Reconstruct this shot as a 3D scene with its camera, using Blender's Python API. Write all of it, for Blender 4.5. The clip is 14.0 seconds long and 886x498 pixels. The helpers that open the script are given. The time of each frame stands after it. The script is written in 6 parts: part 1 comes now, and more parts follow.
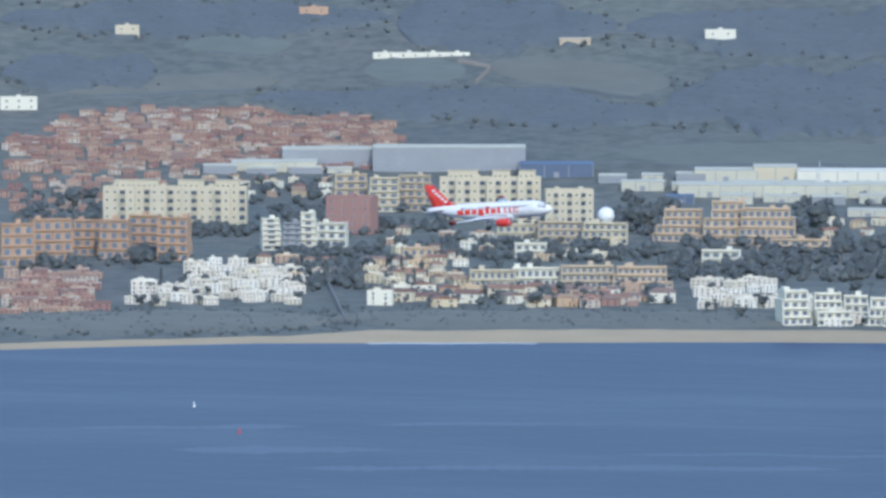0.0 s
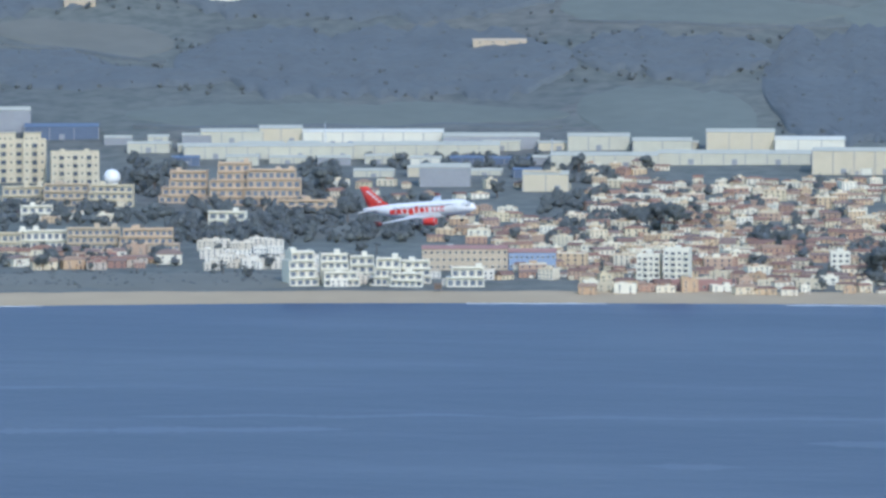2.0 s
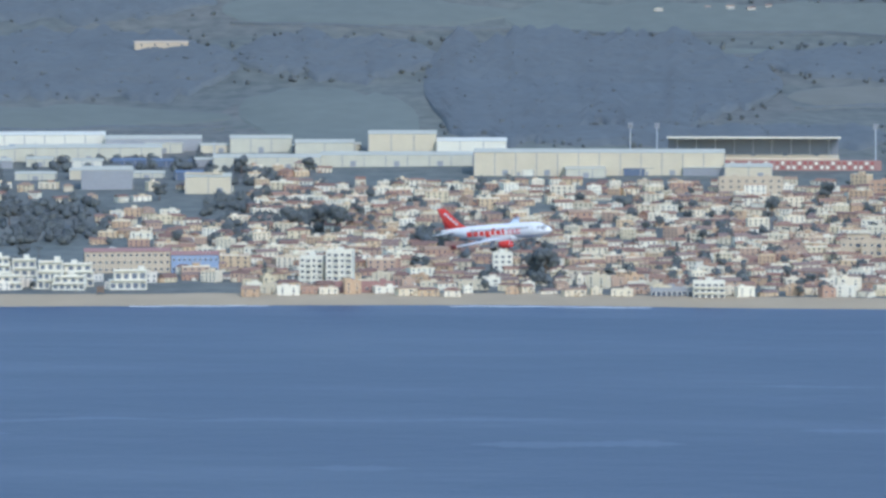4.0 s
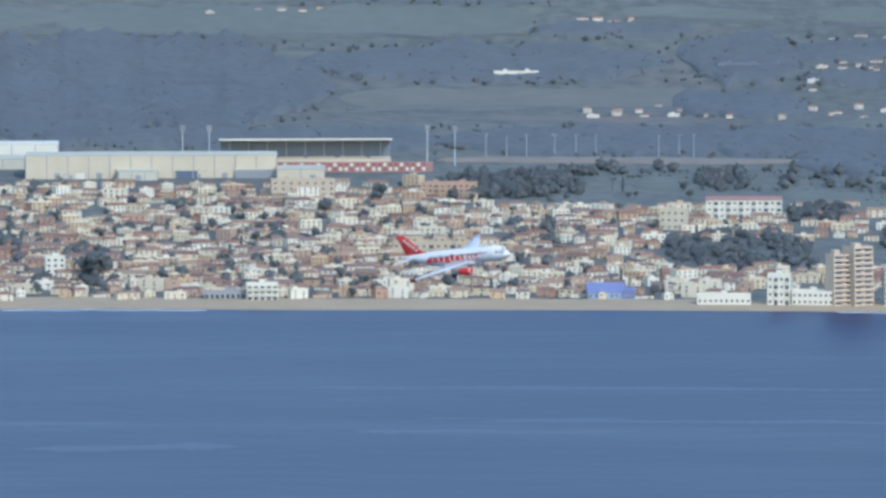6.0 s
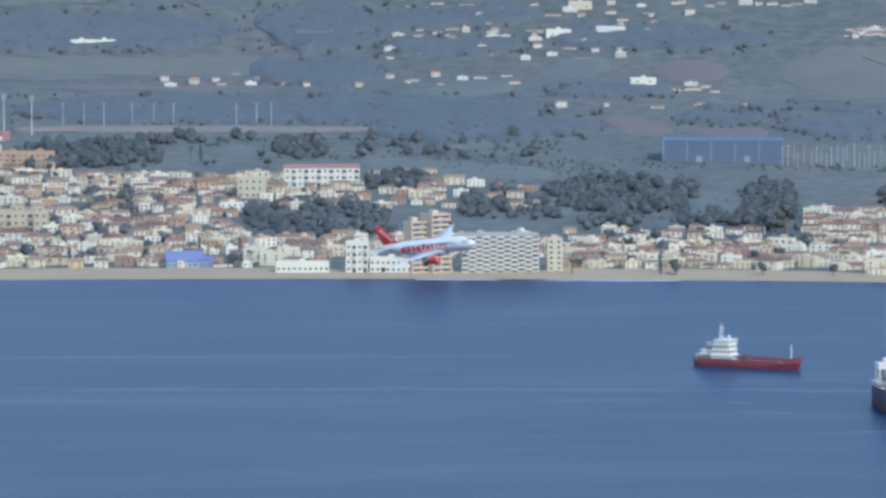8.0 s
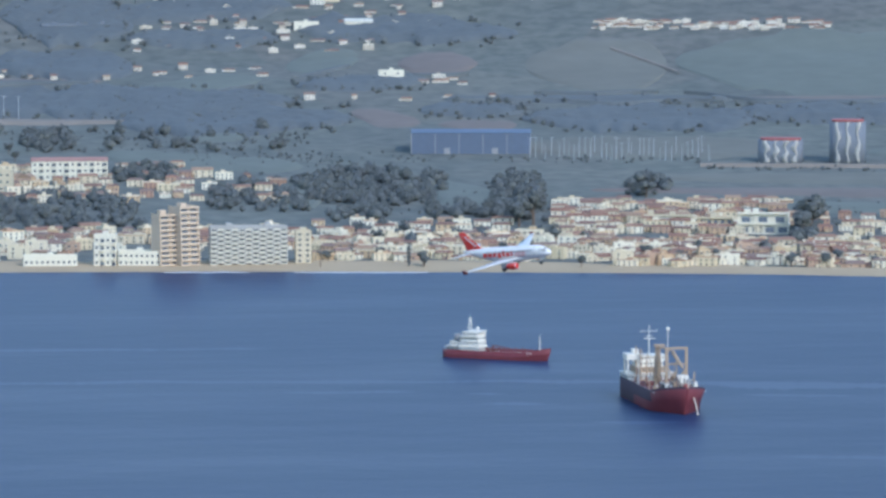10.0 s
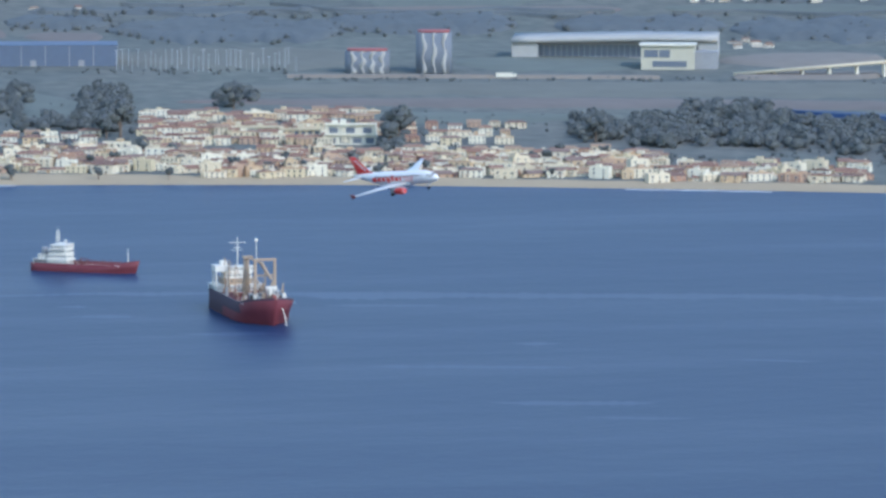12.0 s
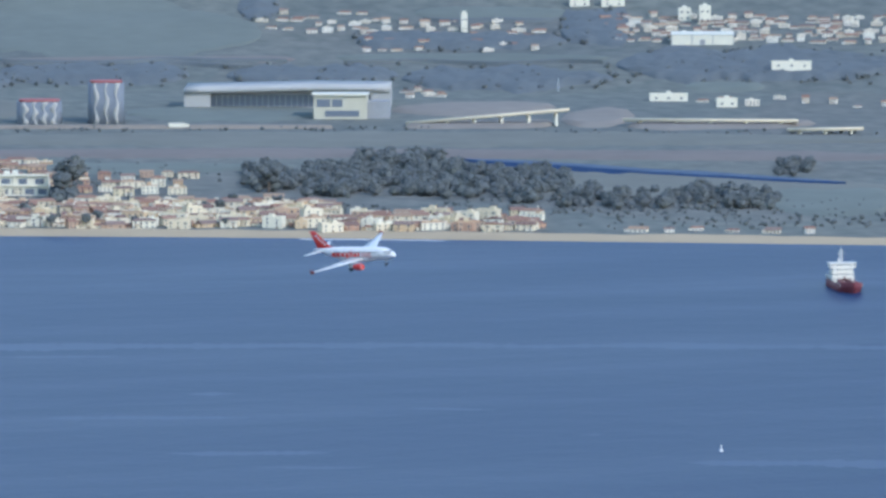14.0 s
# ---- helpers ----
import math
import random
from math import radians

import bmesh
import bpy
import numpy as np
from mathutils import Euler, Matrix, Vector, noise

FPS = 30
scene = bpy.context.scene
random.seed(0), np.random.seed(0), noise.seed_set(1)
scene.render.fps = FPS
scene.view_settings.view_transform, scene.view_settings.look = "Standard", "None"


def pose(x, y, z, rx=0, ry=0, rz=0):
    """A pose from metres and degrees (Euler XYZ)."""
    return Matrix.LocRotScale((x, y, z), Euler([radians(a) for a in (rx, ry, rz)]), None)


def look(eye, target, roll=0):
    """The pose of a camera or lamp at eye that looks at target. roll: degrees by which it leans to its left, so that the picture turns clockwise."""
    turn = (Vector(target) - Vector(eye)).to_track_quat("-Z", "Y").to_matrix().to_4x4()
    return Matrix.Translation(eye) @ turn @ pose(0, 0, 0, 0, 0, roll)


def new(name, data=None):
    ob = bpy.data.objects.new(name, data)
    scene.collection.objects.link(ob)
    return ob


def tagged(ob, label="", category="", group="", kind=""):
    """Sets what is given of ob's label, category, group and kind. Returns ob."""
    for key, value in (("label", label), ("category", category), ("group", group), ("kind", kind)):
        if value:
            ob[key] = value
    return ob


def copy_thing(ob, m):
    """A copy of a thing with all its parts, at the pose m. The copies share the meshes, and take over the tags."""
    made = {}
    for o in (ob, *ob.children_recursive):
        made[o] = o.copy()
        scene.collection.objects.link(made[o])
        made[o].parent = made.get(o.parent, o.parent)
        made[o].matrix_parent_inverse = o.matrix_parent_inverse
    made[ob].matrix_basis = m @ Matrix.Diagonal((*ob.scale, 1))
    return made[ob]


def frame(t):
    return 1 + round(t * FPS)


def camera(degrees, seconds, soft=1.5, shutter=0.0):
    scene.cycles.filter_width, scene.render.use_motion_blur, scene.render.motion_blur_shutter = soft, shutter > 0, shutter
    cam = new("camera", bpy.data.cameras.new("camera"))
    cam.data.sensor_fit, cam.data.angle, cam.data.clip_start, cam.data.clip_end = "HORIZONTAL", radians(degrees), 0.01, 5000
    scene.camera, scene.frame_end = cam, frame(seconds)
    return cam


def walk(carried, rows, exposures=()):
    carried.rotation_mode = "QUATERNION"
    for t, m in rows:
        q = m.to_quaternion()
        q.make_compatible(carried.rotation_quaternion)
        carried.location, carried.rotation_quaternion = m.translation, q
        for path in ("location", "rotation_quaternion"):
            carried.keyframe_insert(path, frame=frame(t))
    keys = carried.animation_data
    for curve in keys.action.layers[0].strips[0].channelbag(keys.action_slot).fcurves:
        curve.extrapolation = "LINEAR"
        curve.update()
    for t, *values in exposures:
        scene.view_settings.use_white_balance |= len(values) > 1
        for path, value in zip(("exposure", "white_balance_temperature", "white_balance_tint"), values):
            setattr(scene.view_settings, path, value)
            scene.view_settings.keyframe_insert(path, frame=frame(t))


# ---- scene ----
# Survey grid of the bay: bearings and dips are counted in steps of STEP radians
# from the lookout; u grows to the right, v grows downwards.
STEP, EYE, LEVEL, NORTH = 1.13e-4, 260.0, -219.0, 3300.0
cam = camera(10.126, 14.0, soft=3.0)


def aim(pan, tilt):
    """The camera's pose for a bearing and a dip, both in steps."""
    a = (pan + 784 - NORTH) * STEP
    d = (tilt + 441 - LEVEL) * STEP
    return look((0, 0, EYE), (math.sin(a) * math.cos(d) * 100, math.cos(a) * math.cos(d) * 100, EYE - math.sin(d) * 100))


walk(cam, [
    (0.0, aim(200, -60)), (0.5, aim(372, -42)), (1.0, aim(826, -63)), (1.5, aim(1000, 0)),
    (2.0, aim(1075, 8)), (2.5, aim(1119, -1.5)), (2.7, aim(1222, 20)), (4.8, aim(1980, -1)),
    (5.0, aim(2099, 7)), (5.5, aim(2327, 7)), (6.0, aim(2466, 0)), (6.5, aim(2601, -29)),
    (7.0, aim(2828, -32)), (7.5, aim(3066, 14)), (8.0, aim(3214, 56)), (8.2, aim(3280, 82)),
    (10.3, aim(3687, 70)), (10.5, aim(3711, 77)), (11.0, aim(3970, 103)), (11.5, aim(4302, 181)),
    (12.0, aim(4392, 226)), (12.5, aim(4457, 206)), (13.0, aim(4599, 162)), (13.5, aim(4763, 129)),
    (14.0, aim(4972, 138))], exposures=[(0.0, 0.53, 5300, 11), (6.5, 0.54, 5300, 11), (11.0, 0.62, 5300, 11), (14.0, 0.68, 5300, 11)])

# ---- light ----
world = bpy.data.worlds.new("daylight")
scene.world = world
world.use_nodes = True
SUN = Vector((0.50, -0.87, 0.78)).normalized()
sky = world.node_tree.nodes.new("ShaderNodeTexSky")
sky.sky_type, sky.sun_disc = "NISHITA", False
sky.sun_elevation = math.asin(SUN.z)
sky.sun_rotation = math.atan2(SUN.x, SUN.y)
sky.air_density, sky.dust_density = 1.5, 0.5
background = world.node_tree.nodes["Background"]
background.inputs["Strength"].default_value = 0.15
world.node_tree.links.new(sky.outputs["Color"], background.inputs["Color"])
sun = new("sun", bpy.data.lights.new("sun", "SUN"))
sun.data.energy, sun.data.angle, sun.data.color = 1.45, radians(0.6), (1.0, 0.88, 0.74)
sun.matrix_world = look(SUN * 100, (0, 0, 0))


# ---- shape of the land ----
SHORE_U = (-2000, 200, 650, 1000, 1600, 2568, 3000, 4000, 5000, 5500, 6000, 6540, 9000)
SHORE_V = (565, 557, 548, 548, 545, 545, 549, 550, 554, 560, 566, 570, 575)
RISE_D = (-400, -40, 0, 20, 70, 300, 600, 1000, 1400, 1900, 2100, 2400, 4000)
RISE_Z = (-30, -2.5, 0, 1.2, 2.5, 8, 15, 28, 70, 178, 225, 240, 300)


def shore(u):
    return EYE / ((np.interp(u, SHORE_U, SHORE_V) - LEVEL) * STEP)


def land(u, r):
    """Height of the ground at a bearing and a range."""
    d = r - shore(u)
    z = float(np.interp(d, RISE_D, RISE_Z))
    k = min(1.0, max(0.0, (d - 700) / 700))
    if k > 0:
        a = (u - NORTH) * STEP
        p = Vector((math.sin(a) * r / 520, math.cos(a) * r / 520, 0))
        z += k * (noise.noise(p) * 16 + noise.noise(p * 2.7) * 6)
    return z


def xy(u, r):
    a = (u - NORTH) * STEP
    return math.sin(a) * r, math.cos(a) * r


def reach(u, v):
    """Range at which the ground is met along a bearing and a dip."""
    s = (v - LEVEL) * STEP
    lo, hi = shore(u) - 30, 5300.0
    for i in range(13):
        r = (lo + hi) / 2
        lo, hi = (r, hi) if EYE - s * r > land(u, r) else (lo, r)
    return (lo + hi) / 2


def site(u, v, turn=0.0, sink=0.0):
    """Pose on the ground whose -Y side faces the bay."""
    r = reach(u, v)
    x, y = xy(u, r)
    return pose(x, y, land(u, r) - sink, 0, 0, math.degrees(-(u - NORTH) * STEP) + turn), r * STEP


def afloat(u, v, turn=0.0):
    """Pose on the water at a bearing and a dip."""
    r = EYE / ((v - LEVEL) * STEP)
    x, y = xy(u, r)
    return pose(x, y, 0, 0, 0, math.degrees(-(u - NORTH) * STEP) + turn), r * STEP


# ---- materials ----
def material(name, colour, rough=0.7, metal=0.0, spread=0.0, grain=1.0, bump=0.0, island=False, hues=(), contrast=0.25):
    """Mottled surface; hues: colours among which each object or island takes one."""
    m = bpy.data.materials.new(name)
    m.use_nodes = True
    nt = m.node_tree
    n, link = nt.nodes, nt.links.new
    b = n["Principled BSDF"]
    b.inputs["Roughness"].default_value, b.inputs["Metallic"].default_value = rough, metal
    co = n.new("ShaderNodeTexCoord")
    t1, t2 = n.new("ShaderNodeTexNoise"), n.new("ShaderNodeTexNoise")
    t1.inputs["Scale"].default_value, t1.inputs["Detail"].default_value = grain, 5
    t2.inputs["Scale"].default_value, t2.inputs["Detail"].default_value = grain * 0.13, 3
    for t in (t1, t2):
        link(co.outputs["Object"], t.inputs["Vector"])
    mix = n.new("ShaderNodeMix")
    mix.data_type, mix.blend_type = "RGBA", "MULTIPLY"
    mix.inputs["Factor"].default_value = 1.0
    add = n.new("ShaderNodeMath")
    add.operation = "MULTIPLY_ADD"
    link(t1.outputs["Fac"], add.inputs[0])
    add.inputs[1].default_value = contrast
    sub = n.new("ShaderNodeMath")
    sub.operation = "MULTIPLY_ADD"
    link(t2.outputs["Fac"], sub.inputs[0])
    sub.inputs[1].default_value, sub.inputs[2].default_value = contrast, 1.0 - contrast
    link(sub.outputs[0], add.inputs[2])
    comb = n.new("ShaderNodeCombineColor")
    for i in range(3):
        link(add.outputs[0], comb.inputs[i])
    link(comb.outputs[0], mix.inputs["B"])
    if hues:
        if island:
            src = n.new("ShaderNodeNewGeometry").outputs["Random Per Island"]
        else:
            src = n.new("ShaderNodeObjectInfo").outputs["Random"]
        ramp = n.new("ShaderNodeValToRGB")
        ramp.color_ramp.interpolation = "CONSTANT"
        while len(ramp.color_ramp.elements) < len(hues):
            ramp.color_ramp.elements.new(0.5)
        for i, h in enumerate(hues):
            ramp.color_ramp.elements[i].position = i / len(hues)
            ramp.color_ramp.elements[i].color = (*h, 1)
        link(src, ramp.inputs["Fac"])
        link(ramp.outputs["Color"], mix.inputs["A"])
    else:
        mix.inputs["A"].default_value = (*colour, 1)
    link(mix.outputs["Result"], b.inputs["Base Color"])
    if bump:
        bp = n.new("ShaderNodeBump")
        bp.inputs["Strength"].default_value, bp.inputs["Distance"].default_value = bump, 0.3
        link(t1.outputs["Fac"], bp.inputs["Height"])
        link(bp.outputs["Normal"], b.inputs["Normal"])
    return m


WALLS = ((0.72, 0.66, 0.51), (0.61, 0.52, 0.34), (0.50, 0.35, 0.215), (0.74, 0.69, 0.55), (0.41, 0.26, 0.18), (0.68, 0.60, 0.43),
         (0.57, 0.43, 0.265), (0.62, 0.54, 0.38), (0.45, 0.32, 0.225), (0.72, 0.67, 0.52), (0.66, 0.57, 0.40), (0.70, 0.62, 0.46))
ROOFS = ((0.26, 0.15, 0.105), (0.29, 0.18, 0.125), (0.21, 0.13, 0.10), (0.33, 0.23, 0.155), (0.24, 0.17, 0.135))
M_WALL = material("painted_render", (1, 1, 1), 0.85, hues=WALLS, grain=0.8)
M_TILE = material("clay_tile", (1, 1, 1), 0.9, hues=ROOFS, grain=1.5, bump=0.4, contrast=0.4)
M_WALLS_RED = material("brick_red_render", (1, 1, 1), 0.9, island=True, grain=0.8, hues=((0.33, 0.20, 0.155), (0.37, 0.24, 0.18), (0.42, 0.30, 0.22), (0.29, 0.165, 0.14), (0.48, 0.41, 0.33)))
M_WALLS_PALE = material("whitewashed_render", (1, 1, 1), 0.85, island=True, grain=0.8, hues=((0.70, 0.65, 0.54), (0.66, 0.60, 0.49), (0.56, 0.50, 0.39), (0.72, 0.68, 0.58)))
M_FIELD_GREEN = material("green_field", (0.150, 0.162, 0.134), 0.95, grain=0.05, contrast=0.35)
M_FIELD_OLIVE = material("olive_field", (0.162, 0.158, 0.128), 0.95, grain=0.04, contrast=0.35)
M_FIELD_BROWN = material("ploughed_field", (0.180, 0.150, 0.128), 0.95, grain=0.06, contrast=0.3)
# canopy green lifted towards blue-grey: distance haze painted into the colour
M_SCRUB_HAZY = material("hazy_woodland_canopy", (0.118, 0.130, 0.130), 0.95, grain=0.16, contrast=0.3)
M_EARTH = material("pale_bare_earth", (0.225, 0.195, 0.16), 0.95, grain=0.08, contrast=0.3)
M_STRIPE = material("blue_grey_cladding", (0.18, 0.198, 0.225), 0.85, grain=0.3, contrast=0.15)
M_REDPANEL = material("red_panel", (0.32, 0.09, 0.08), 0.6, grain=0.3, contrast=0.15)
M_WALLS_FAR = material("painted_render_far", (1, 1, 1), 0.85, hues=WALLS, island=True, grain=0.8)
M_TILES_FAR = material("clay_tile_far", (1, 1, 1), 0.9, hues=ROOFS, island=True, grain=1.5, contrast=0.4)
M_WHITE = material("white_render", (0.70, 0.66, 0.53), 0.8, grain=0.7, contrast=0.15)
M_CREAM = material("cream_render", (0.57, 0.50, 0.355), 0.85, grain=0.7, contrast=0.2)
M_OCHRE = material("ochre_render", (0.46, 0.305, 0.20), 0.85, grain=0.7, contrast=0.2)
M_SAND = material("sandstone_render", (0.50, 0.41, 0.29), 0.85, grain=0.7, contrast=0.2)
M_PINK = material("pink_render", (0.34, 0.20, 0.17), 0.85, grain=0.7, contrast=0.2)
M_BLUE = material("blue_render", (0.19, 0.22, 0.38), 0.75, grain=0.7, contrast=0.2)
M_SKYBLUE = material("pale_blue_render", (0.27, 0.34, 0.46), 0.75, grain=0.7, contrast=0.2)
M_GREY = material("grey_concrete", (0.30, 0.305, 0.31), 0.85, grain=0.5)
M_DARK = material("dark_opening", (0.05, 0.055, 0.06), 0.4, grain=0.7)
# pane colour raised to stand in for the haze over far windows
M_GLASS = material("window_glass", (0.085, 0.10, 0.125), 0.12, grain=0.7, contrast=0.1)
M_SHED = material("shed_sheet_metal", (0.53, 0.50, 0.385), 0.8, 0.0, grain=0.15, contrast=0.2)
M_SHEDBLUE = material("blue_sheet_metal", (0.105, 0.135, 0.195), 0.5, 0.0, grain=0.2, contrast=0.2)
M_TRUNK = material("bark", (0.16, 0.12, 0.09), 0.95, grain=2.0)
# leaf hues paler and greyer than real leaves, with aerial haze mixed in
M_LEAF_HAZY = material("hazy_foliage", (0.05, 0.07, 0.05), 0.9, grain=0.25, island=True, contrast=0.3,
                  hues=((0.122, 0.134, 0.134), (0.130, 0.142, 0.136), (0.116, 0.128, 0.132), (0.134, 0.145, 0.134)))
M_BEACH = material("beach_sand", (0.42, 0.32, 0.192), 0.95, grain=0.03, contrast=0.25)
M_ROAD = material("asphalt", (0.20, 0.19, 0.18), 0.9, grain=0.1)
M_TINT = material("tinted_glass", (0.16, 0.185, 0.225), 0.2, grain=0.3, contrast=0.1)
M_CLAD = material("pale_cladding", (0.40, 0.39, 0.36), 0.85, grain=0.3, contrast=0.15)
M_STEEL = material("galvanised_steel", (0.55, 0.57, 0.58), 0.45, 0.3, grain=0.5, contrast=0.1)


# ---- mesh helpers ----
def mesh_of(name, bm, *mats):
    bm.normal_update()
    me = bpy.data.meshes.new(name)
    bm.to_mesh(me)
    bm.free()
    for m in mats:
        me.materials.append(m)
    return me


def part(name, bm, mat, parent, label=""):
    ob = new(name, mesh_of(name, bm, *(mat if isinstance(mat, (tuple, list)) else (mat,))))
    ob.parent = parent
    if label:
        ob["label"] = label
    return ob


def piece(name, me, parent, x, y, z, rz=0.0):
    ob = new(name, me)
    ob.parent = parent
    ob.matrix_basis = pose(x, y, z, 0, 0, rz)
    return ob


def solid(bm, pts, faces, mat=0):
    vs = [bm.verts.new(p) for p in pts]
    for f in faces:
        bm.faces.new([vs[i] for i in f]).material_index = mat


BOX = ((0, 3, 2, 1), (4, 5, 6, 7), (0, 1, 5, 4), (1, 2, 6, 5), (2, 3, 7, 6), (3, 0, 4, 7))


def box(bm, x0, x1, y0, y1, z0, z1, mat=0):
    solid(bm, ((x0, y0, z0), (x1, y0, z0), (x1, y1, z0), (x0, y1, z0),
               (x0, y0, z1), (x1, y0, z1), (x1, y1, z1), (x0, y1, z1)), BOX, mat)


def gable(bm, x0, x1, y0, y1, z0, h, mat=0, along=True, hip=0.0):
    """Pitched roof with 0.25 m eaves boards; along: ridge along x."""
    if along:
        ym = (y0 + y1) / 2
        ridge = ((x0 + hip, ym, z0 + h), (x1 - hip, ym, z0 + h))
        faces = ((0, 1, 2, 3), (4, 5, 9, 8), (6, 7, 8, 9), (5, 6, 9), (7, 4, 8), (0, 4, 5, 1)[::-1], (1, 5, 6, 2)[::-1], (2, 6, 7, 3)[::-1], (3, 7, 4, 0)[::-1])
    else:
        xm = (x0 + x1) / 2
        ridge = ((xm, y0 + hip, z0 + h), (xm, y1 - hip, z0 + h))
        faces = ((0, 1, 2, 3), (4, 5, 8), (5, 6, 9, 8), (6, 7, 9), (7, 4, 8, 9), (0, 4, 5, 1)[::-1], (1, 5, 6, 2)[::-1], (2, 6, 7, 3)[::-1], (3, 7, 4, 0)[::-1])
    e = 0.25
    pts = ((x0, y0, z0 - e), (x1, y0, z0 - e), (x1, y1, z0 - e), (x0, y1, z0 - e),
           (x0, y0, z0), (x1, y0, z0), (x1, y1, z0), (x0, y1, z0)) + ridge
    solid(bm, pts, faces, mat)


def rod(bm, a, b, r0, r1=None, n=8, mat=0):
    """Tapered round bar from a to b."""
    a, b = Vector(a), Vector(b)
    r1 = r0 if r1 is None else r1
    q = (b - a).to_track_quat("Z", "Y")
    rings = []
    for c, r in ((a, r0), (b, r1)):
        rings.append([bm.verts.new(c + q @ Vector((math.cos(i * 2 * math.pi / n) * r, math.sin(i * 2 * math.pi / n) * r, 0))) for i in range(n)])
    for i in range(n):
        j = (i + 1) % n
        bm.faces.new((rings[0][i], rings[0][j], rings[1][j], rings[1][i])).material_index = mat
    bm.faces.new(rings[0][::-1]).material_index = mat
    bm.faces.new(rings[1]).material_index = mat


def loft(bm, rings, mat=0, caps=True):
    """Skin over rings of equal count."""
    vs = [[bm.verts.new(p) for p in r] for r in rings]
    n = len(vs[0])
    for a, b in zip(vs, vs[1:]):
        for i in range(n):
            f = bm.faces.new((a[i], a[(i + 1) % n], b[(i + 1) % n], b[i]))
            f.material_index, f.smooth = mat, True
    if caps:
        bm.faces.new(vs[0][::-1]).material_index = mat
        bm.faces.new(vs[-1]).material_index = mat
    return vs


# ---- the ground, the beach and the sea ----
def ground_material():
    m = bpy.data.materials.new("scrub_and_fields")
    m.use_nodes = True
    n, link = m.node_tree.nodes, m.node_tree.links.new
    b = n["Principled BSDF"]
    b.inputs["Roughness"].default_value = 0.95
    geo = n.new("ShaderNodeNewGeometry")

    def ramp(src, stops):
        r = n.new("ShaderNodeValToRGB")
        while len(r.color_ramp.elements) < len(stops):
            r.color_ramp.elements.new(0.5)
        for e, (p, c) in zip(r.color_ramp.elements, stops):
            e.position, e.color = p, (*c, 1)
        link(src, r.inputs["Fac"])
        return r.outputs["Color"]

    def tex(kind, scale, detail=4):
        t = n.new(kind)
        mp = n.new("ShaderNodeMapping")
        mp.inputs["Scale"].default_value = (scale, scale * 0.8, scale)
        link(geo.outputs["Position"], mp.inputs["Vector"])
        link(mp.outputs["Vector"], t.inputs["Vector"])
        t.inputs["Scale"].default_value = 1.0
        if kind == "ShaderNodeTexNoise":
            t.inputs["Detail"].default_value = detail
        return t
    fields = tex("ShaderNodeTexVoronoi", 1 / 150)
    big = tex("ShaderNodeTexNoise", 1 / 240)
    small = tex("ShaderNodeTexNoise", 1 / 14, 6)
    f = ramp(fields.outputs["Color"], ((0.0, (0.130, 0.136, 0.122)), (0.35, (0.142, 0.150, 0.130)), (0.55, (0.158, 0.163, 0.136)), (0.75, (0.170, 0.158, 0.136)), (1.0, (0.136, 0.142, 0.122))))
    g = ramp(big.outputs["Fac"], ((0.40, (0.126, 0.132, 0.122)), (0.60, (0.160, 0.166, 0.140))))
    mix = n.new("ShaderNodeMix")
    mix.data_type = "RGBA"
    mix.inputs["Factor"].default_value = 0.45
    link(f, mix.inputs["A"])
    link(g, mix.inputs["B"])
    s = ramp(small.outputs["Fac"], ((0.35, (0.72, 0.75, 0.74)), (0.65, (1.1, 1.08, 1.04))))
    mul = n.new("ShaderNodeMix")
    mul.data_type, mul.blend_type = "RGBA", "MULTIPLY"
    mul.inputs["Factor"].default_value = 1.0
    link(mix.outputs["Result"], mul.inputs["A"])
    link(s, mul.inputs["B"])
    link(mul.outputs["Result"], b.inputs["Base Color"])
    bp = n.new("ShaderNodeBump")
    bp.inputs["Strength"].default_value, bp.inputs["Distance"].default_value = 0.6, 2.0
    link(small.outputs["Fac"], bp.inputs["Height"])
    link(bp.outputs["Normal"], b.inputs["Normal"])
    return m


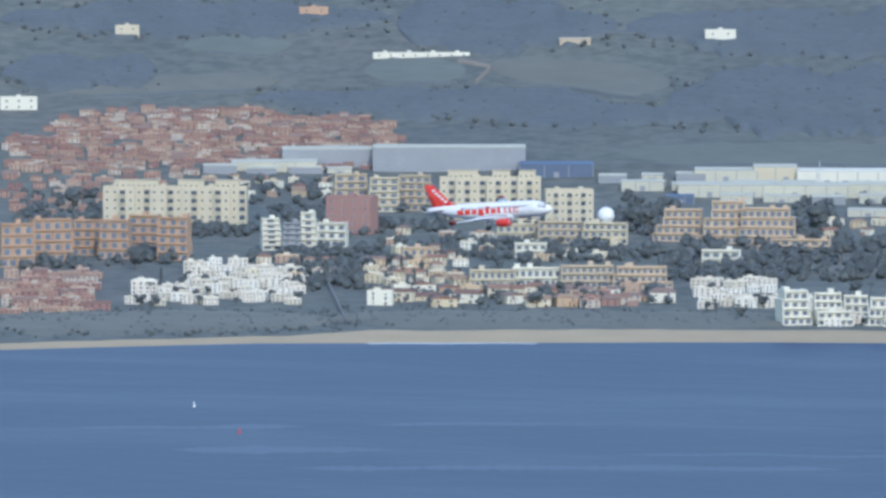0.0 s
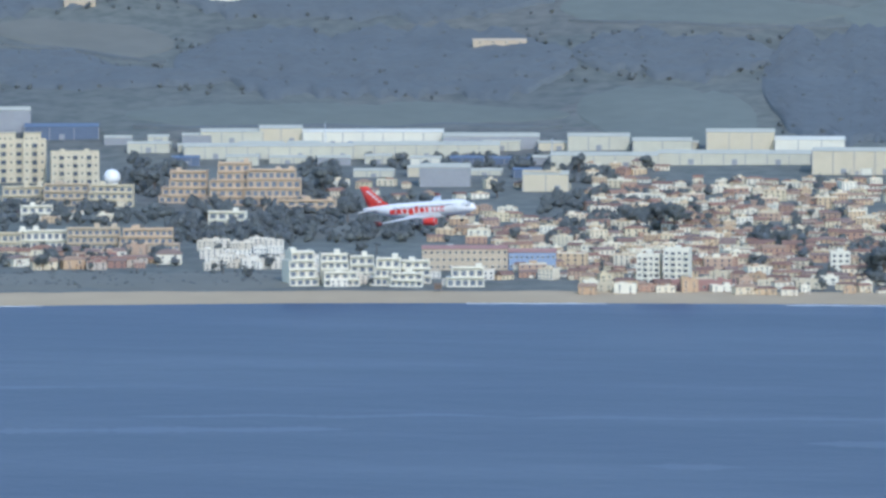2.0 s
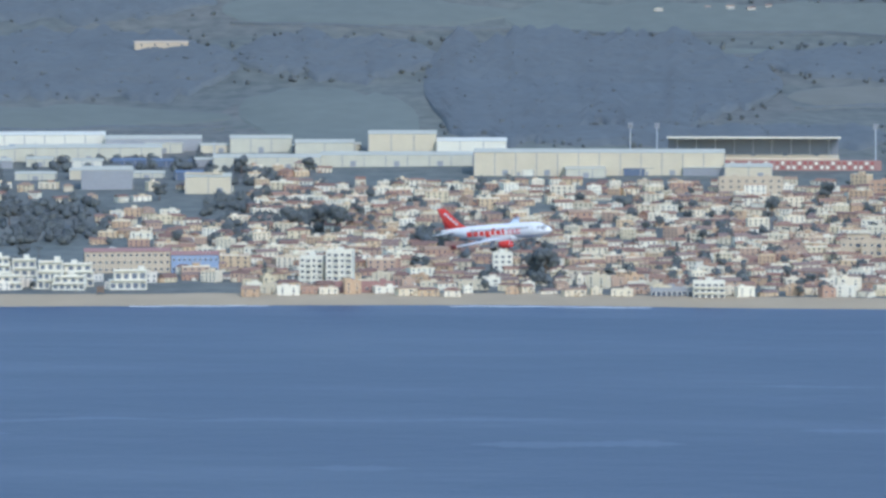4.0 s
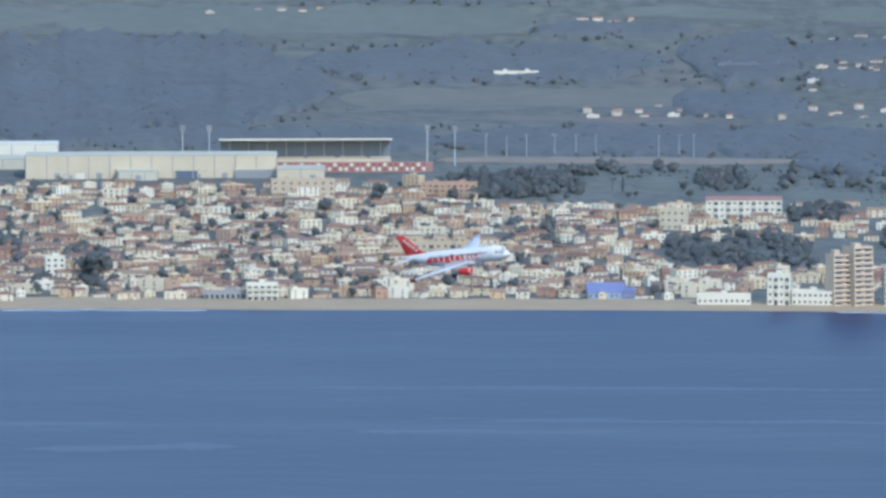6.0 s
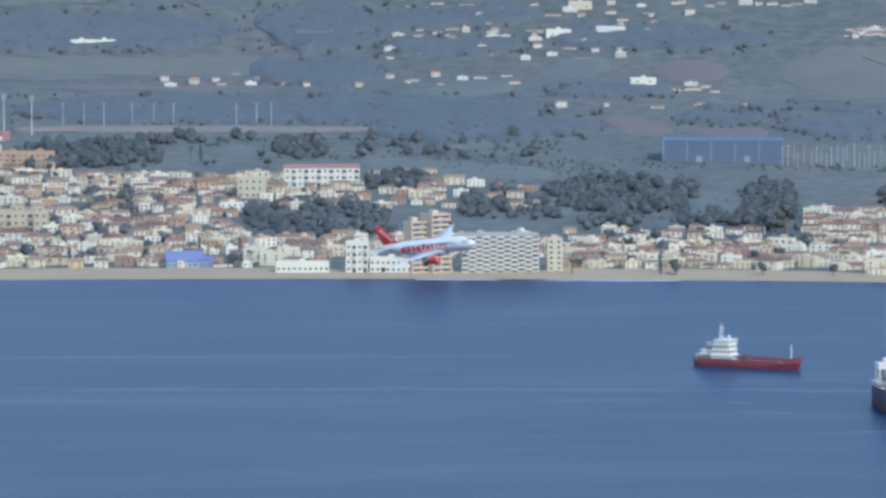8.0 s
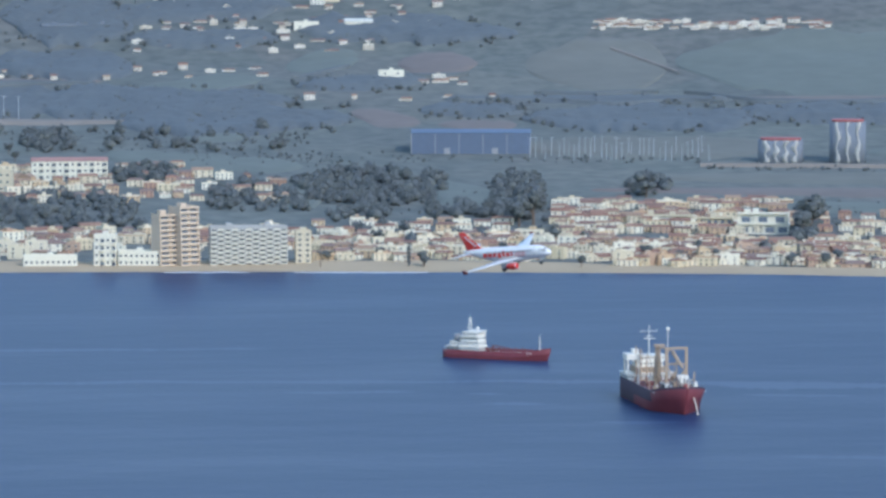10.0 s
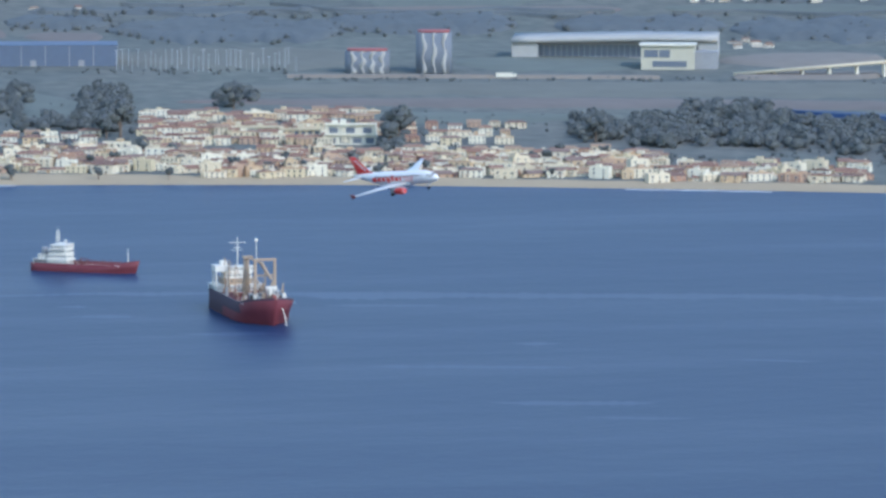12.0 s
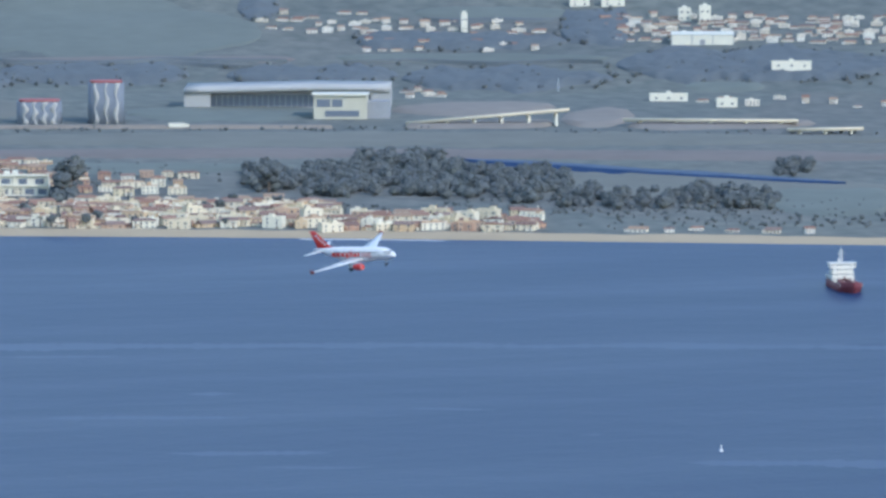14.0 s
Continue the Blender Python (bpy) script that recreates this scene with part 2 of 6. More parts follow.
def sea_material():
    m = bpy.data.materials.new("sea_water")
    m.use_nodes = True
    n, link = m.node_tree.nodes, m.node_tree.links.new
    b = n["Principled BSDF"]
    b.inputs["IOR"].default_value, b.inputs["Specular IOR Level"].default_value = 1.33, 0.13
    geo = n.new("ShaderNodeNewGeometry")

    def tex(sx, sy, detail, rough=0.5):
        t, mp = n.new("ShaderNodeTexNoise"), n.new("ShaderNodeMapping")
        mp.inputs["Scale"].default_value = (sx, sy, 1)
        link(geo.outputs["Position"], mp.inputs["Vector"])
        link(mp.outputs["Vector"], t.inputs["Vector"])
        t.inputs["Scale"].default_value, t.inputs["Detail"].default_value = 1.0, detail
        t.inputs["Roughness"].default_value = rough
        return t.outputs["Fac"]
    slick = tex(1 / 420, 1 / 95, 4, 0.55)
    chop = tex(1 / 5, 1 / 4, 4)
    swell = tex(1 / 34, 1 / 22, 3)
    r = n.new("ShaderNodeValToRGB")
    r.color_ramp.elements[0].position, r.color_ramp.elements[0].color = 0.45, (0.0222, 0.0440, 0.1020, 1)
    r.color_ramp.elements[1].position, r.color_ramp.elements[1].color = 0.80, (0.0285, 0.0520, 0.1140, 1)
    link(slick, r.inputs["Fac"])
    link(r.outputs["Color"], b.inputs["Base Color"])
    rr = n.new("ShaderNodeMapRange")
    rr.inputs["From Min"].default_value, rr.inputs["From Max"].default_value = 0.45, 0.75
    rr.inputs["To Min"].default_value, rr.inputs["To Max"].default_value = 0.41, 0.37
    link(slick, rr.inputs["Value"])
    link(rr.outputs["Result"], b.inputs["Roughness"])
    add = n.new("ShaderNodeMath")
    add.operation = "MULTIPLY_ADD"
    link(chop, add.inputs[0])
    add.inputs[1].default_value = 0.5
    link(swell, add.inputs[2])
    bp = n.new("ShaderNodeBump")
    bp.inputs["Strength"].default_value, bp.inputs["Distance"].default_value = 0.35, 1.0
    link(add.outputs[0], bp.inputs["Height"])
    link(bp.outputs["Normal"], b.inputs["Normal"])
    return m


M_SEA = sea_material()


def sheet(name, us, ds, mat, lift=0.0, low=None):
    """Polar patch of ground over bearings us and distances ds behind the shore."""
    vs, fs = [], []
    for u in us:
        s = shore(u)
        for d in ds:
            x, y = xy(u, s + d)
            vs.append((x, y, land(u, s + d) + lift))
    k = len(ds)
    for i in range(len(us) - 1):
        for j in range(k - 1):
            a = i * k + j
            fs.append((a, a + 1, a + k + 1, a + k)[::-1])
    me = bpy.data.meshes.new(name)
    me.from_pydata(vs, [], fs)
    me.materials.append(mat)
    for p in me.polygons:
        p.use_smooth = True
    return new(name, me)


def build_ground():
    us = list(np.arange(-3400, 10000, 24.0))
    ds = [-400, -40, 0, 20, 45, 70] + list(np.arange(90, 2400, 22.0)) + [2600, 3000, 3600]
    tagged(sheet("ground", us, ds, ground_material()), "scrub, fields and wooded slopes behind the bay", "ground", kind="structure")
    us = list(np.arange(-1500, 8500, 12.0))
    vs, fs = [], []
    for u in us:
        s = shore(u)
        w = 44 + 26 * float(np.interp(u, (200, 700, 850, 4500, 5000, 6500), (-0.9, -0.8, 0.5, 0.1, -0.5, -0.7))) + 7 * noise.noise(Vector((u / 90, 3.3, 0)))
        for d in (-6, 2, w * 0.5, w, w + 2):
            x, y = xy(u, s + d)
            vs.append((x, y, land(u, s + d) + (0.35 if d < w + 1 else -0.4)))
    for i in range(len(us) - 1):
        for j in range(4):
            a = i * 5 + j
            fs.append((a, a + 5, a + 6, a + 1))
    me = bpy.data.meshes.new("beach")
    me.from_pydata(vs, [], fs)
    me.materials.append(M_BEACH)
    tagged(new("beach", me), "pale sandy beach along the bay", "beach", kind="structure")
    bm = bmesh.new()
    bmesh.ops.create_grid(bm, x_segments=4, y_segments=4, size=12000)
    ob = new("water", mesh_of("water", bm, M_SEA))
    tagged(ob, "calm blue sea with pale wind streaks", "sea", kind="structure")


build_ground()


# ---- trees ----
OCT = np.array(((1, 0, 0), (-1, 0, 0), (0, 1, 0), (0, -1, 0), (0, 0, 1), (0, 0, -1)), float)
OCF = np.array(((0, 2, 4), (2, 1, 4), (1, 3, 4), (3, 0, 4), (2, 0, 5), (1, 2, 5), (3, 1, 5), (0, 3, 5)))


def clumps(name, centres, radii, mat, seed=1, leaves=1):
    """Foliage: soft uneven puffs, each with a few leaf sprays standing off it."""
    g = np.random.default_rng(seed)
    c, r = np.asarray(centres, float), np.asarray(radii, float)
    k = len(c)
    turn = g.uniform(0, 6.283, k)
    co, si = np.cos(turn), np.sin(turn)
    ball = OCT[None] * g.uniform(0.8, 1.25, (k, 6, 1)) * r[:, None, None] * np.array((1, 1, 0.85))
    v = np.stack((ball[..., 0] * co[:, None] - ball[..., 1] * si[:, None], ball[..., 0] * si[:, None] + ball[..., 1] * co[:, None], ball[..., 2]), 2) + c[:, None, :]
    f = (OCF[None] + (np.arange(k) * 6)[:, None, None]).reshape(-1, 3)
    # sprays: two-sided blades tangent to the puff
    n = k * leaves
    cc, rr = np.repeat(c, leaves, 0), np.repeat(r, leaves)
    d = g.normal(size=(n, 3))
    d[:, 2] = np.abs(d[:, 2])
    d /= np.linalg.norm(d, axis=1)[:, None]
    side = np.cross(d, g.normal(size=(n, 3)))
    side /= np.linalg.norm(side, axis=1)[:, None]
    up = np.cross(d, side)
    mid = cc + d * (rr * g.uniform(0.95, 1.12, n))[:, None]
    a = (rr * g.uniform(0.2, 0.42, n))[:, None]
    w = np.stack((mid - side * a, mid - up * a + d * a * 0.3, mid + side * a), 1).reshape(-1, 3)
    verts = np.concatenate((v.reshape(-1, 3), w))
    faces = np.concatenate((f, (np.arange(n * 3) + k * 6).reshape(-1, 3)))
    me = bpy.data.meshes.new(name)
    me.vertices.add(len(verts))
    me.vertices.foreach_set("co", verts.reshape(-1))
    me.loops.add(len(faces) * 3)
    me.loops.foreach_set("vertex_index", faces.reshape(-1).astype(np.int32))
    me.polygons.add(len(faces))
    me.polygons.foreach_set("loop_start", (np.arange(len(faces)) * 3).astype(np.int32))
    me.update(calc_edges=True)
    me.polygons.foreach_set("use_smooth", np.ones(len(faces), bool))
    me.materials.append(mat)
    return me


def tree(kind, seed):
    """Tree with trunk, limbs and a crown of clumps, about 8 m tall."""
    g = np.random.default_rng(seed)
    root = new(kind)
    bm = bmesh.new()
    if kind == "cypress":
        rod(bm, (0, 0, -0.5), (0, 0, 7), 0.2, 0.05)
        part("trunk", bm, M_TRUNK, root)
        h = g.uniform(0.8, 10.5, 130)
        a, s = g.uniform(0, 6.28, 130), 1.05 * np.sin(np.clip(h / 11, 0, 1) * 3.0) ** 0.7 * g.uniform(0.5, 1, 130)
        c = np.stack((np.cos(a) * s, np.sin(a) * s, h), 1)
        r = g.uniform(0.35, 0.7, 130)
    elif kind == "palm_tree":
        rod(bm, (0, 0, -0.5), (0.3, 0, 7), 0.28, 0.2)
        part("trunk", bm, M_TRUNK, root)
        c, r = [], []
        for i in range(14):
            a, e = i * 2.4, g.uniform(-0.1, 0.9)
            for j in range(8):
                t = (j + 1) / 8 * 2.8
                c.append((0.3 + math.cos(a) * t, math.sin(a) * t, 7 + e * t - 0.28 * t * t))
                r.append(0.42 - 0.03 * j)
    else:
        rod(bm, (0, 0, -0.8), (0.15, 0.1, 3.4), 0.34, 0.2)
        lobes = []
        for i in range(7):
            a, s, h = i * 2.4 + g.uniform(-0.4, 0.4), g.uniform(0.7, 2.3), g.uniform(3.6, 6.6)
            lobes.append((math.cos(a) * s, math.sin(a) * s, h, g.uniform(1.1, 1.9)))
            rod(bm, (0.1, 0.1, g.uniform(2.0, 3.2)), (math.cos(a) * s, math.sin(a) * s, h), 0.12, 0.04, 6)
        part("trunk", bm, M_TRUNK, root)
        c, r = [], []
        for x, y, z, s in lobes:
            c.append((x, y, z - 0.15 * s))
            r.append(s * 1.05)
            for i in range(40):
                d = g.normal(size=3)
                d *= s * g.uniform(0.55, 1.0) / np.linalg.norm(d)
                c.append((x + d[0], y + d[1], z + d[2] * 0.8))
                r.append(g.uniform(0.28, 0.55))
    ob = new("crown", clumps("crown", c, r, M_LEAF_HAZY, seed))
    ob.parent = root
    return root


def woods(name, label, spots, seed, low=2.0, high=6.0, leaves=11, fine=1.0, blades=1):
    """One mass of shrubs and tree crowns: spots are (u, v, steps wide, steps deep, count)."""
    g = np.random.default_rng(seed)
    c, r = [], []
    for u, v, du, dv, count in spots:
        for i in range(count):
            a, b = u + g.uniform(-1, 1) * du, v + g.uniform(-1, 1) * dv
            if ((a - u) / du) ** 2 + ((b - v) / dv) ** 2 > 1.0 and g.uniform() < 0.7:
                continue
            d = reach(a, b)
            x, y = xy(a, d)
            z, h = land(a, d), g.uniform(low, high)
            w = h * 0.68
            c.append((x, y, z + h * 0.42))
            r.append(w * 0.86)
            for j in range(leaves):
                t = g.uniform(-0.75, 1)
                e, q = math.sqrt(1 - t * t) * g.uniform(0.6, 1.0), g.uniform(0, 6.283)
                c.append((x + math.cos(q) * e * w * 0.8, y + math.sin(q) * e * w * 0.8, z + h * (0.5 + 0.45 * t * g.uniform(0.8, 1.1))))
                r.append(w * fine * g.uniform(0.3, 0.62) if h > 2.6 else w * fine * 0.6)
    ob = new(name, clumps(name, c, r, M_LEAF_HAZY, seed, blades))
    return tagged(ob, label, "trees", kind="stuff")


# ---- houses ----
def sash(bm, w, h, t=0.1):
    """Framed pane: a box whose front steps back to the glass."""
    a, b = w / 2, w / 2 - t
    pts = [(x, y, z) for y in (0.03, -0.10) for x, z in ((-a, 0), (a, 0), (a, h), (-a, h))]
    pts += [(x, y, z) for y in (-0.10, -0.03) for x, z in ((-b, t), (b, t), (b, h - t), (-b, h - t))]
    vs = [bm.verts.new(p) for p in pts]
    for i in range(4):
        j = (i + 1) % 4
        for p, q in ((0, 4), (4, 8), (8, 12)):
            bm.faces.new((vs[p + i], vs[p + j], vs[q + j], vs[q + i])).material_index = 0
    bm.faces.new([vs[12 + i] for i in range(4)]).material_index = 1
    bm.faces.new([vs[3 - i] for i in range(4)]).material_index = 0
    bmesh.ops.recalc_face_normals(bm, faces=bm.faces[:])


def window_mesh(w, h):
    """Window with a pale frame, a dark pane, a bar and a sill."""
    bm = bmesh.new()
    sash(bm, w, h)
    return mesh_of("window", bm, M_WHITE, M_GLASS)


W_SMALL, W_TALL, W_WIDE = window_mesh(1.1, 1.3), window_mesh(1.2, 2.1), window_mesh(2.2, 1.4)


def door_mesh():
    bm = bmesh.new()
    box(bm, -0.55, 0.55, -0.05, 0.02, 0, 2.1)
    box(bm, -0.45, -0.05, -0.08, -0.05, 0.2, 1.9)
    box(bm, 0.05, 0.45, -0.08, -0.05, 0.2, 1.9)
    return mesh_of("door", bm, M_TRUNK)


DOOR = door_mesh()


def house_shapes(kind, seed):
    """Walls and roof of one kind of house as two bmeshes, with its size."""
    g = random.Random(seed)
    walls, roof = bmesh.new(), bmesh.new()
    w, d = g.uniform(8, 14), g.uniform(7, 10)
    h = 3.0 if kind == "low" else 6.0 if kind != "tall" else 8.8
    box(walls, -w / 2, w / 2, 0, d, -3.0, h)
    if kind == "flat" or kind == "tall":
        t = 0.25
        box(walls, -w / 2, w / 2, 0, t, h, h + 0.8)
        box(walls, -w / 2, w / 2, d - t, d, h, h + 0.8)
        box(walls, -w / 2, -w / 2 + t, t, d - t, h, h + 0.8)
        box(walls, w / 2 - t, w / 2, t, d - t, h, h + 0.8)
        x = g.uniform(-w / 4, w / 4)
        box(walls, x - 1.6, x + 1.6, d * 0.45, d * 0.9, h, h + 2.5)
        box(roof, -w / 2 + t, w / 2 - t, t, d - t, h, h + 0.06)
        box(roof, x - 1.8, x + 1.8, d * 0.43, d * 0.92, h + 2.5, h + 2.7)
    else:
        hip = 0.0 if kind == "gable" else min(w, d) * 0.35
        along = kind != "front"
        gable(roof, -w / 2 - 0.4, w / 2 + 0.4, -0.4, d + 0.4, h + 0.05, g.uniform(1.7, 2.5), along=along, hip=hip if kind == "hip" else 0.0)
        if kind == "low":
            box(walls, -w / 2 - 2.8, -w / 2, 1.2, d - 1, -3.0, 2.7)
            box(roof, -w / 2 - 3.0, -w / 2, 1.0, d - 0.8, 2.7, 2.95)
    if kind in ("gable", "hip", "front"):
        side = g.choice((-1, 1))
        box(walls, side * w / 4 - 1.8, side * w / 4 + 1.8, -2.2, 0, -3.0, 2.9)
        box(roof, side * w / 4 - 2.0, side * w / 4 + 2.0, -2.4, 0, 2.9, 3.1)
    return walls, roof, w, d, h


KINDS = ("flat", "gable", "hip", "flat", "front", "low", "tall", "gable", "flat", "hip", "low", "flat")
LABELS = {"flat": "two-storey rendered house with a flat parapet roof", "gable": "rendered house with a pitched clay tile roof",
          "hip": "rendered villa with a hipped clay tile roof", "front": "house with a gabled front and tiled roof",
          "low": "single-storey beach house with a tiled roof", "tall": "three-storey rendered town house with a roof terrace"}


def house(kind, seed):
    root = new("house")
    walls, roof, w, d, h = house_shapes(kind, seed)
    part("wall", walls, M_WALL, root)
    part("roof", roof, M_TILE if kind not in ("flat", "tall") else M_SAND, root)
    g = random.Random(seed + 50)
    k = max(2, int(w / 4.2))
    for s in range(int(h // 2.9)):
        for i in range(k):
            x = -w / 2 + (i + 0.5) * w / k
            if s == 0 and i == k // 2:
                piece("door", DOOR, root, x, -2.2 if kind in ("gable", "hip", "front") and abs(abs(x) - w / 4) < 1.5 else -0.001, 0)
            else:
                y = -2.21 if s == 0 and kind in ("gable", "hip", "front") and abs(abs(x) - w / 4) < 1.3 else -0.001
                piece("window", g.choice((W_SMALL, W_TALL, W_WIDE)) if s else W_SMALL, root, x, y, s * 2.95 + (0.95 if s == 0 else 0.5))
    if kind in ("gable", "hip", "front"):
        bm = bmesh.new()
        box(bm, w / 4, w / 4 + 0.7, d * 0.6, d * 0.6 + 0.6, h, h + 3.0)
        box(bm, w / 4 - 0.1, w / 4 + 0.8, d * 0.6 - 0.1, d * 0.6 + 0.7, h + 3.0, h + 3.15)
        part("chimney", bm, M_WHITE, root)
    tagged(root, LABELS[kind], "house", "houses of the town")
    return root


def raw(bm):
    bm.verts.ensure_lookup_table()
    return np.array([v.co[:] for v in bm.verts]), [[v.index for v in f.verts] for f in bm.faces]


def far_block(name, label, places, kinds, seed, wallmat):
    """Crowd of far houses, joined: places are (pose, scale)."""
    g = random.Random(seed)
    shapes = []
    for i, kind in enumerate(kinds):
        walls, roof, w, d, h = house_shapes(kind, 900 + seed + i)
        walls.verts.index_update(), roof.verts.index_update()
        panes = bmesh.new()
        k = max(2, int(w / 2.8))
        for s in range(int(h // 2.9)):
            for j in range(k):
                x = -w / 2 + (j + 0.5) * w / k
                y = -2.2 if s == 0 and kind in ("gable", "hip", "front") and abs(abs(x) - w / 4) < 1.5 else 0.0
                box(panes, x - 0.45, x + 0.45, y - 0.05, y + 0.02, s * 2.95 + 0.6, s * 2.95 + 2.2)
        panes.verts.index_update()
        shapes.append((raw(walls), raw(roof), raw(panes), kind))
        for b in (walls, roof, panes):
            b.free()
    vs, fs, ms, count = [], [], [], 0
    for m, scale in places:
        walls, roof, panes, kind = g.choice(shapes)
        mm = np.array(m)
        sx = scale * g.uniform(0.85, 1.6)
        sz = scale * g.uniform(0.7, 1.15)
        for slot, (p, f) in ((0, walls), (1 if kind not in ("flat", "tall") else 3, roof), (2, panes)):
            q = (p * (sx, scale, sz)) @ mm[:3, :3].T + mm[:3, 3]
            vs.append(q)
            fs.extend([[i + count for i in x] for x in f])
            ms.extend([slot] * len(f))
            count += len(p)
    me = bpy.data.meshes.new(name)
    me.from_pydata(np.concatenate(vs).tolist(), [], fs)
    for m in (wallmat, M_TILES_FAR, M_GLASS, M_SAND):
        me.materials.append(m)
    me.polygons.foreach_set("material_index", ms)
    me.update()
    return tagged(new(name, me), label, "houses", kind="stuff")


# zones of houses: u from, u to, v from, v to, count of rows, spacing, share of gaps
def rows_of(u0, u1, v0, v1, rows, gap, seed, hole=0.12, turn=30):
    g = random.Random(seed)
    for j in range(rows):
        v = v0 + (v1 - v0) * (j + 0.5) / rows
        u = u0 + g.uniform(0, gap)
        while u < u1:
            if g.random() > hole:
                yield u, v + g.uniform(-0.4, 0.4) * (v1 - v0) / rows, g.uniform(-turn, turn)
            u += gap * g.uniform(0.75, 1.35)


def build_houses():
    protos = []
    for i, kind in enumerate(KINDS):
        p = house(kind, 20 + i)
        p.matrix_basis = pose(0, 0, 0)
        protos.append(p)
    used = set()
    g = random.Random(5)
    near = []
    near += list(rows_of(2110, 3800, 504, 534, 3, 33, 1, 0.10))
    near += list(rows_of(4215, 4760, 492, 536, 4, 32, 2, 0.10))
    near += list(rows_of(4760, 5560, 514, 546, 3, 27, 3, 0.08))
    near += list(rows_of(5560, 5930, 522, 553, 3, 34, 4, 0.15))
    near += [(u, v, t) for u, v, t in rows_of(850, 1400, 456, 488, 2, 40, 6, 0.10)]
    for u, v, t in near:
        i = g.randrange(len(protos))
        m, k = site(u, v, t)
        k = g.uniform(1.0, 1.25) if u < 1420 else g.uniform(0.72, 0.95)
        m = m @ Matrix.Diagonal((k * g.uniform(0.9, 1.35), k, k * g.uniform(0.75, 1.0), 1))
        if i not in used:
            used.add(i)
            protos[i].matrix_basis = m
        else:
            copy_thing(protos[i], Matrix.Identity(4)).matrix_basis = m
    return len(near)


build_houses()


def crowd(name, label, zones, kinds, seed, scale=0.85, turn=32, wallmat=M_WALLS_FAR):
    places = []
    g = random.Random(seed)
    for i, (u0, u1, v0, v1, rows, gap) in enumerate(zones):
        for u, v, t in rows_of(u0, u1, v0, v1, rows, gap, seed * 10 + i, 0.1, turn):
            places.append((site(u, v, t)[0], scale * g.uniform(0.8, 1.1)))
    return far_block(name, label, places, kinds, seed, wallmat)


MIXED = ("flat", "gable", "low", "hip", "tall", "front", "flat", "low", "gable")
crowd("town_houses", "dense quarter of cream and white houses with clay roofs",
      ((2120, 3300, 330, 506, 19, 27), (3300, 3640, 368, 506, 14, 27), (1960, 2140, 400, 506, 10, 26), (3640, 3800, 490, 506, 2, 26), (3640, 3720, 370, 420, 5, 26)), MIXED, 31)
crowd("terrace_houses", "rows of reddish terraced houses on the slope",
      ((350, 700, 138, 150, 2, 19), (310, 850, 150, 164, 2, 19), (285, 890, 164, 184, 3, 19), (215, 915, 184, 242, 8, 19), (200, 540, 242, 320, 7, 34)), ("gable", "hip", "gable", "flat"), 32, 0.8, 5, M_WALLS_RED)
crowd("hillside_houses", "terraces of pale houses with red roofs above the town",
      ((3715, 3990, 362, 430, 5, 28), (3990, 4160, 380, 430, 3, 34), (4215, 4560, 462, 492, 2, 32), (4640, 5060, 430, 488, 7, 22), (4760, 5560, 500, 516, 2, 24), (5060, 5320, 450, 490, 3, 40)), ("gable", "hip", "flat"), 33, 0.8, 6)
crowd("village_houses", "scattered white village houses among trees",
      ((5430, 5640, 162, 200, 3, 30), (5600, 5930, 178, 232, 5, 30), (6030, 6560, 168, 216, 6, 24), (3930, 4480, 60, 130, 6, 60), (3900, 4350, 110, 165, 4, 52), (3440, 3600, 30, 60, 2, 28), (3480, 4150, 190, 214, 2, 44), (4330, 4480, 205, 225, 2, 30), (4400, 4650, 60, 70, 1, 20), (2830, 2850, 22, 28, 1, 20), (2895, 3040, 15, 24, 1, 34), (3300, 3420, 132, 142, 1, 40), (4710, 5130, 108, 124, 2, 12), (4200, 4560, 240, 250, 1, 80), (6040, 6420, 543, 556, 1, 60), (5690, 5760, 300, 318, 2, 18), (6110, 6540, 312, 330, 1, 40)), ("low", "flat", "gable", "low"), 34, 0.62, 12, M_WALLS_PALE)
crowd("coast_houses", "ochre and pink coastal houses with gardens",
      ((835, 1040, 408, 452, 4, 34), (860, 1320, 350, 405, 3, 60), (1640, 2000, 336, 366, 2, 44), (3720, 4210, 478, 520, 4, 32), (1840, 2000, 380, 446, 5, 34), (560, 800, 255, 300, 3, 46), (640, 800, 402, 440, 2, 40), (2120, 2300, 306, 326, 2, 40)), ("flat", "hip", "gable", "flat"), 35)
crowd("beach_row_houses", "tight rows of white and cream houses behind the beach",
      ((4215, 4760, 492, 534, 5, 25), (4760, 5560, 508, 544, 5, 23), (5560, 5930, 524, 551, 3, 30)), ("flat", "low", "gable", "flat", "hip"), 39, 0.8, 25)
crowd("stepped_houses", "cluster of bright white stepped houses near the shore",
      ((540, 735, 418, 448, 3, 19), (450, 735, 448, 468, 2, 19), (430, 735, 468, 484, 1, 21), (1440, 1580, 445, 492, 4, 24), (1590, 1640, 468, 515, 4, 20), (1640, 1930, 500, 520, 1, 30)), ("flat", "flat", "tall"), 37, 0.8, 10, M_WALLS_PALE)
crowd("pink_houses", "terraces of dusky pink houses behind the beach",
      ((200, 372, 425, 500, 7, 22), (1200, 1340, 470, 488, 2, 24)), ("flat", "gable", "flat"), 38, 0.85, 8, M_WALLS_RED)


